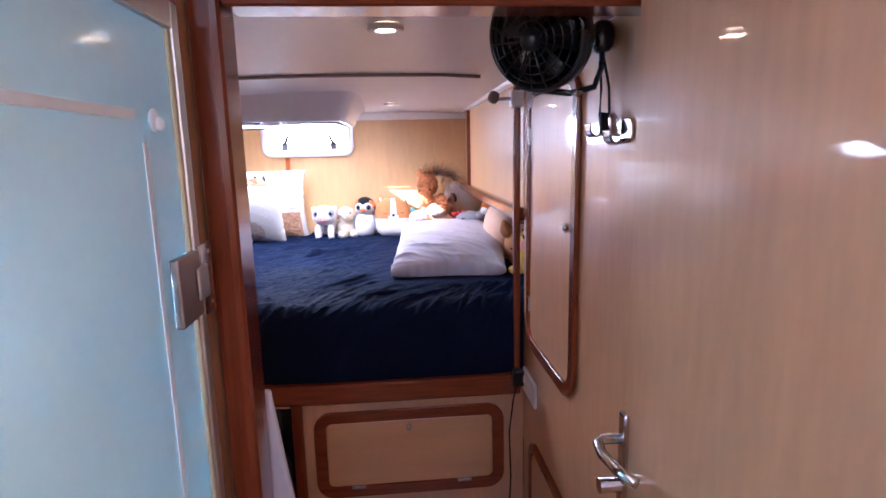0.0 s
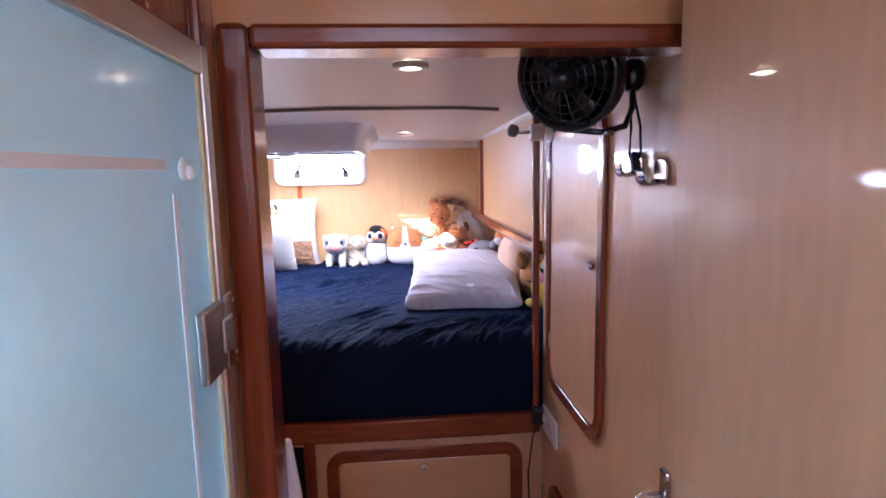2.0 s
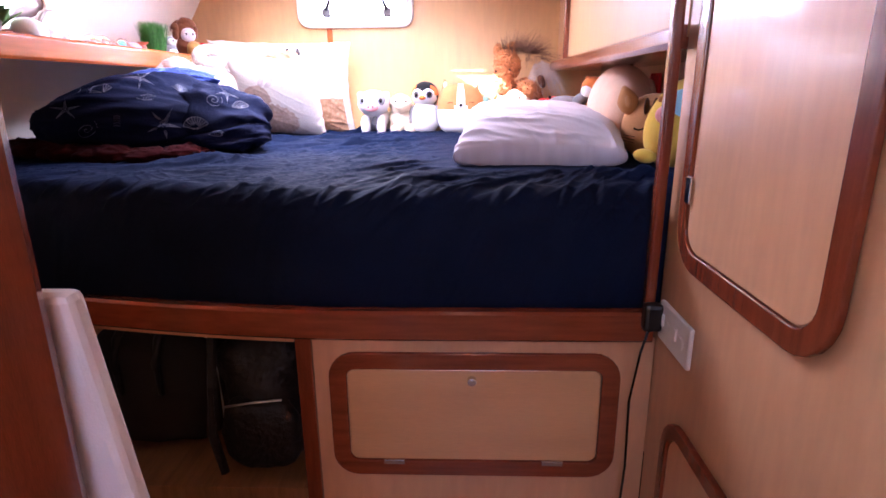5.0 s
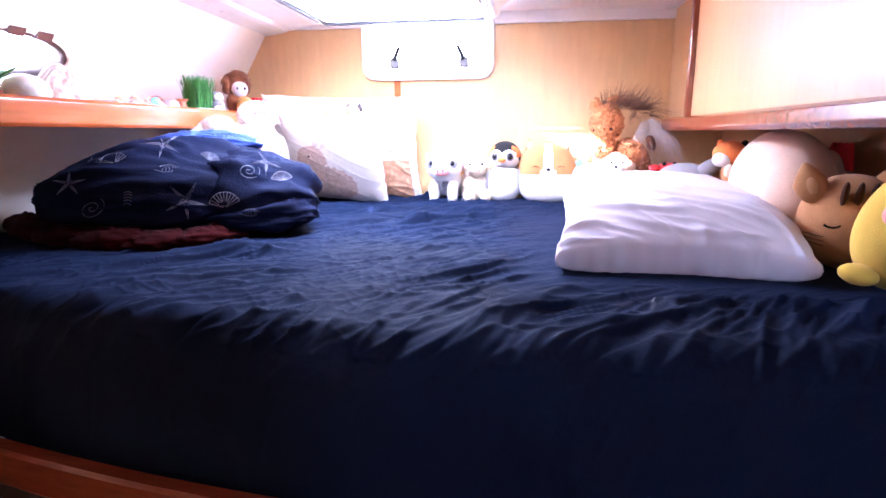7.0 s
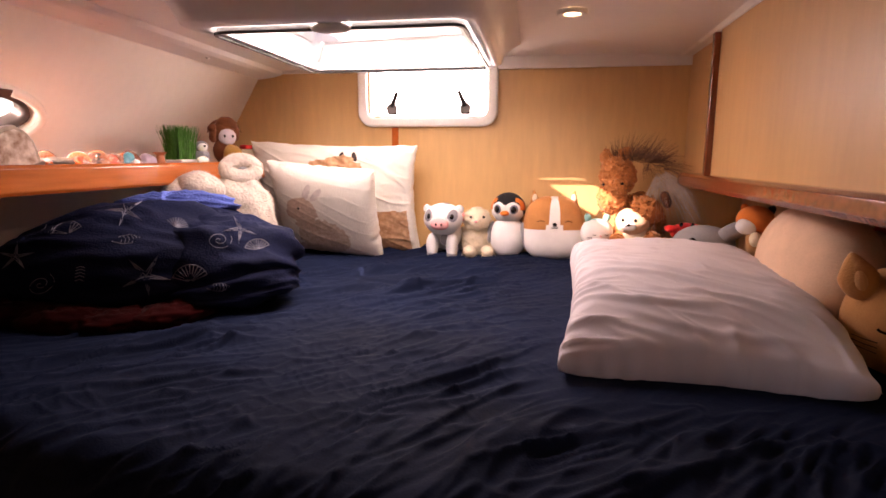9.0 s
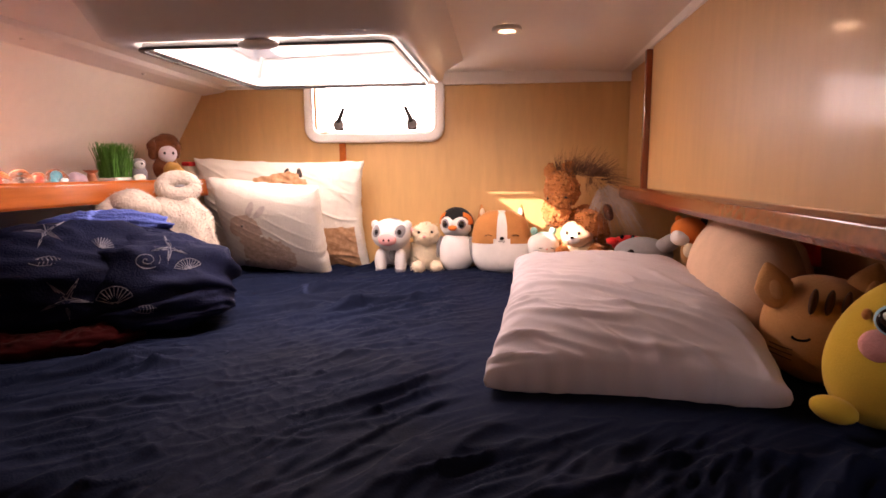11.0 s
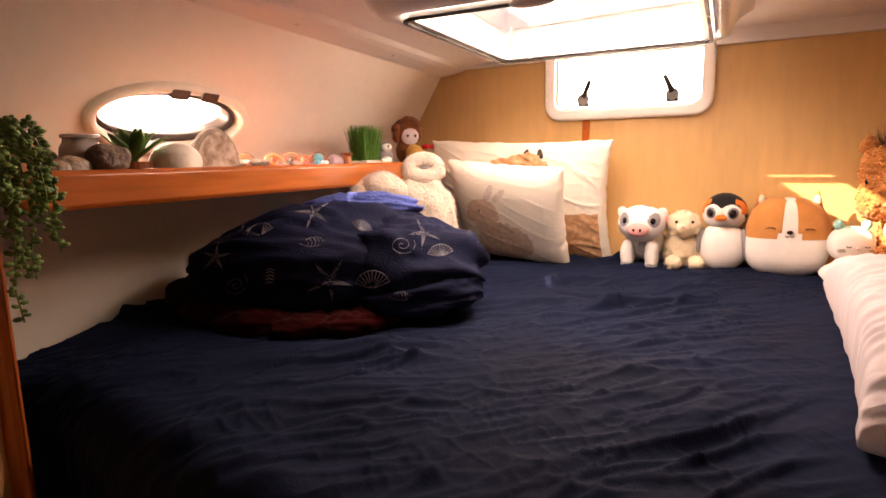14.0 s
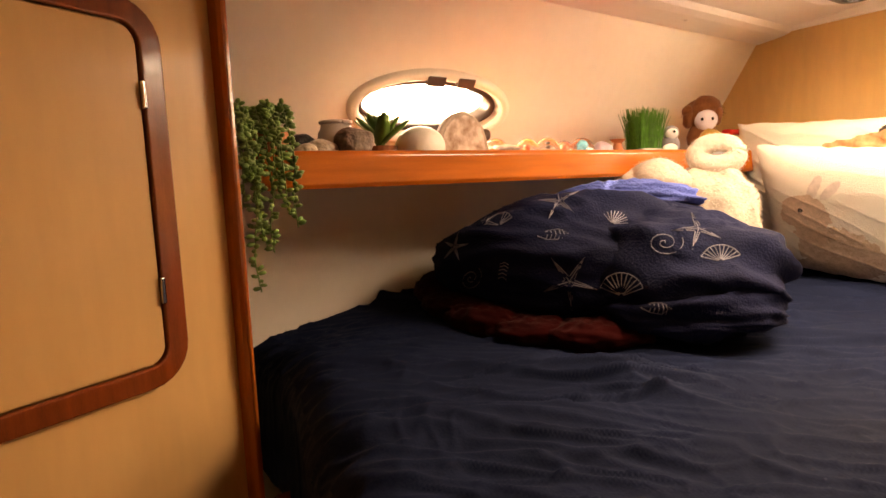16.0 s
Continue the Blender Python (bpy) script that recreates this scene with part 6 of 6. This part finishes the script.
dome = thing("white_urchin", (-0.940, 2.702, SHELF_Z), "smooth white domed sea urchin shell on the shelf", "shell")
part("dome", blob((-0.940, 2.702, SHELF_Z + 0.020), (0.048, 0.050, 0.040), seg=32), SHELL_WHITE, dome, smooth=True)
part("rim", rod((-0.940, 2.702, SHELF_Z), (-0.940, 2.702, SHELF_Z + 0.006), 0.046, 0.050, 28), SHELL_WHITE, dome)


def agate_slice(y, r, x, lean, mat, label, high=1.0):
    root = thing("agate_slice", (x, y, SHELF_Z), label, "agate", "agates on the shelf")
    outline = [(y + r * 1.15 * math.cos(math.radians(8 * k)) * (1 + 0.05 * noise.noise(Vector((k * 0.7, y * 9, 0)))), SHELF_Z + 0.001 + r * high * 1.5 * max(0, math.sin(math.radians(8 * k))) * (1 + 0.06 * noise.noise(Vector((k * 0.5, y * 7, 4))))) for k in range(0, 23)]
    b = prism(outline, 0.016, "x", x, 0.003)
    part("rind", b, AGATE_RIM, root)
    cy, cz = y, SHELF_Z + r * high * 0.55
    face = prism([(cy + (u - cy) * 0.84, cz + (v - cz) * 0.84) for u, v in outline], 0.003, "x", x + 0.0155)
    part("face", face, mat, root, "polished banded face")
    return root


AGATE_PINK = material("pink_agate", (0.44, 0.24, 0.15), 0.16, 0.4, 30.0, bump=0.05, second=(0.80, 0.66, 0.56), coat=0.4)
agate_slice(2.805, 0.058, -0.955, 0, AGATE_PINK, "large upright polished pink agate slice on the shelf", 1.05)


GLASS = material("clear_paperweight_glass", (0.95, 0.93, 0.90), 0.03, 0.02, bump=0.0, trans=0.95, ior=1.30)
INK = material("coloured_inclusion_red", (0.62, 0.07, 0.03), 0.4, 0.2)
TURQUOISE = material("coloured_inclusion_blue", (0.06, 0.38, 0.48), 0.4, 0.2)


def paperweight(y, r, x, inside, label):
    """A clear half dome with a small coloured ornament set inside."""
    root = thing("glass_paperweight", (x, y, SHELF_Z), label, "paperweight", "paperweights on the shelf")
    d = blob((x, y, SHELF_Z + 0.001), (r, r * 1.08, r * 1.35), seg=40)
    cut_off = bmesh.ops.bisect_plane(d, geom=d.verts[:] + d.edges[:] + d.faces[:], plane_co=(0, 0, SHELF_Z + 0.001), plane_no=(0, 0, 1), clear_inner=True)
    bmesh.ops.contextual_create(d, geom=[g for g in cut_off["geom_cut"] if isinstance(g, bmesh.types.BMEdge)])
    shell = part("dome", d, GLASS, root, "clear glass dome", smooth=True)
    shell.visible_shadow = False
    for mat, c, size in inside:
        part("ornament", blob((x + c[0], y + c[1], SHELF_Z + c[2]), size, (15, 0, 25), 0.002, 60, 14), mat, root, "coloured ornament in the glass", smooth=True)
    return root


DARK_BAND = material("dark_band", (0.03, 0.02, 0.015), 0.5, 0.2)
paperweight(2.925, 0.030, -0.985, ((AGATE, (0, 0.004, 0.008), (0.018, 0.020, 0.007)),), "small clear glass dome with brown ornament")
paperweight(2.991, 0.029, -0.955, ((INK, (0, 0.0, 0.013), (0.007, 0.006, 0.012)),), "small clear glass dome with orange-red ornament")
paperweight(3.058, 0.031, -0.960, tuple((DARK_BAND, (0.004, -0.002, 0.009 + 0.009 * k), (0.005, 0.006, 0.0025)) for k in range(3)), "clear glass dome with a dark striped ornament")
paperweight(3.118, 0.026, -0.965, ((INK, (0, 0.0, 0.014), (0.010, 0.011, 0.013)),), "small clear glass dome with red ornament")
paperweight(3.178, 0.032, -0.965, ((TURQUOISE, (0, 0.0, 0.022), (0.011, 0.013, 0.011)), (TURQUOISE, (0.006, -0.014, 0.012), (0.008, 0.009, 0.008)), (CERAMIC, (0.004, 0.014, 0.010), (0.007, 0.008, 0.006))), "clear glass dome with turquoise flowers inside")
for k, (y, x) in enumerate(((2.872, -0.945), (2.895, -0.975), (2.915, -0.935))):
    sh = solid("flat_shell", blob((x, y, SHELF_Z + 0.008 + 0.004 * k), (0.030, 0.036, 0.008), (8, 6, 20 * k), 0.003, 30, 20), (STONE_B, AGATE, STONE_B)[k], "flat dark shell lying on the shelf", "shell", smooth=True)
tray = thing("copper_tray", (-0.925, 2.920, SHELF_Z), "narrow copper tray with a row of beads on the shelf", "tray")
part("dish", box((-0.940, 2.860, SHELF_Z), (-0.908, 2.965, SHELF_Z + 0.007), 0.002), material("copper", (0.55, 0.22, 0.10), 0.3, 0.2, metal=0.8), tray)
for k in range(9):
    part("bead", blob((-0.922, 2.867 + 0.0115 * k, SHELF_Z + 0.011), (0.004, 0.004, 0.004), seg=8), ORANGE_BIT, tray)
stone("lilac_stone", (-0.955, 3.242, 0), (0.018, 0.027, 0.017), (0, 0, 0), material("lilac_stone", (0.42, 0.32, 0.36), 0.4, 0.2, 30.0), "smooth lilac stone on the shelf")
vase = thing("terracotta_vase", (-0.950, 3.290, SHELF_Z), "tiny terracotta vase with a flared rim", "vase")
for a, b, r1, r2 in ((0.0, 0.020, 0.019, 0.012), (0.020, 0.030, 0.012, 0.010), (0.030, 0.040, 0.010, 0.021)):
    part({0.0: "foot", 0.020: "neck", 0.030: "rim"}[a], rod((-0.950, 3.290, SHELF_Z + a), (-0.950, 3.290, SHELF_Z + b), r1, r2, 20), TERRACOTTA, vase)
turf = thing("grass_ornament", (-0.985, 3.440, SHELF_Z), "tuft of bright green artificial grass in a white pot", "plant")
part("pot", box((-1.020, 3.396, SHELF_Z), (-0.950, 3.484, SHELF_Z + 0.018), 0.006), CERAMIC, turf, "low white dish")
blades = bmesh.new()
for k in range(520):
    px, py = -0.985 + rnd.uniform(-0.026, 0.026), 3.440 + rnd.uniform(-0.044, 0.044)
    h = rnd.uniform(0.080, 0.108)
    lean = Vector((rnd.uniform(-0.010, 0.010) + (px + 0.985) * 0.35, rnd.uniform(-0.012, 0.012) + (py - 3.440) * 0.35, 0))
    tube([(px, py, SHELF_Z + 0.016), (px + lean.x * 0.4, py + lean.y * 0.4, SHELF_Z + 0.02 + h * 0.55), (px + lean.x, py + lean.y, SHELF_Z + 0.02 + h)], 0.0013, 3, blades, 0.0004)
part("grass_tuft", blades, GRASS, turf, "dense upright green blades")
stone("white_pebble", (-0.930, 3.475, 0), (0.014, 0.030, 0.015), (0, 0, 15), SHELL_WHITE, "smooth white pebble before the grass tuft")
stone("pale_slab", (-0.925, 3.385, 0), (0.014, 0.032, 0.005), (0, 0, 0), STONE_A, "thin pale stone slab on the shelf")
owl = Toy("small_penguin_figure", pose(-0.965, 3.525, SHELF_Z, 0, 0, 50), "small grey and white plush bird on the shelf")
owl.add("body", P_GREY, (0, 0, 0.026), (0.026, 0.022, 0.028))
owl.add("head", P_GREY, (0, -0.002, 0.060), (0.022, 0.020, 0.020))
owl.add("face", P_WHITE, (0, -0.014, 0.058), (0.017, 0.010, 0.015))
owl.add("eye", EYE, (0.004, -0.024, 0.062), (0.004, 0.003, 0.004), seg=8)
doll = bmesh.new()
for c, r in (((0, 0.012, 0.05), (0.042, 0.030, 0.050)), ((0, 0.016, 0.110), (0.046, 0.036, 0.042)), ((0.010, 0.014, 0.140), (0.040, 0.030, 0.030)), ((-0.044, 0.004, 0.128), (0.016, 0.018, 0.016)), ((-0.042, 0.006, 0.105), (0.014, 0.020, 0.030)), ((0.038, 0.006, 0.112), (0.014, 0.020, 0.028))):
    blob(c, r, (0, 0, 0), 0.004, 40, 24, doll, 1.0, pose(-0.965, 3.680, SHELF_Z, 0, 0, 45))
for k in range(420):
    a, b = rnd.uniform(0, math.tau), rnd.uniform(0.0, 1.2)
    n = Vector((math.cos(a) * math.cos(b), math.sin(a) * math.cos(b) * 0.8 + 0.25, math.sin(b)))
    at = pose(-0.965, 3.680, SHELF_Z, 0, 0, 45) @ Vector((n.x * 0.046, 0.016 + n.y * 0.036, 0.118 + n.z * 0.046))
    tip = at + Vector((n.x, n.y, n.z * 0.3 - 0.5)).normalized() * rnd.uniform(0.010, 0.024)
    tube([at, (at + tip) / 2 + Vector((0, 0, 0.004)), tip], 0.0013, 3, doll, 0.0005)
solid("rag_doll", doll, plush_mat("brown_rag", (0.20, 0.070, 0.03), 0.3), "small brown-haired cloth doll sitting on the shelf", "doll", smooth=True)
# the doll's pale cloth face and its two dark eyes
face_m = pose(-0.965, 3.680, SHELF_Z, 0, 0, 45)
solid("doll_mask", blob((0.004, -0.010, 0.098), (0.032, 0.020, 0.030), (0, 0, 0), 0.001, 30, 20, None, 1.0, face_m), plush_mat("lilac_white_cloth", (0.66, 0.58, 0.62), 0.06), "pale round cloth face of the doll", "doll", smooth=True)
for sx in (-0.010, 0.018):
    solid("doll_button", blob((sx, -0.0285, 0.100), (0.004, 0.003, 0.005), (0, 0, 0), 0, 30, 10, None, 1.0, face_m), EYE, "small dark button eye of the doll", "button", smooth=True)
solid("mustard_bundle", blob((-0.915, 3.640, SHELF_Z + 0.034), (0.036, 0.042, 0.034), (0, 0, 20), 0.006, 30, 20), plush_mat("mustard_cloth", (0.45, 0.24, 0.06), 0.15), "mustard cloth bundle beside the doll", "cloth", smooth=True)
toy_car = thing("hair_brush", (-0.93, 3.83, SHELF_Z), "small red brush with pale bristles at the shelf's end", "brush")
part("handle", box((-0.955, 3.752, SHELF_Z + 0.056), (-0.925, 3.845, SHELF_Z + 0.072), 0.006), P_RED, toy_car, "red back of the brush")
bristles = bmesh.new()
for k in range(70):
    bx, by = -0.951 + 0.022 * (k % 5) / 4, 3.765 + 0.070 * (k // 5) / 13
    rod((bx, by, SHELF_Z), (bx, by, SHELF_Z + 0.0555), 0.0012, sides=5, bm=bristles)
part("bristles", bristles, P_CREAM, toy_car, "pale bristles")
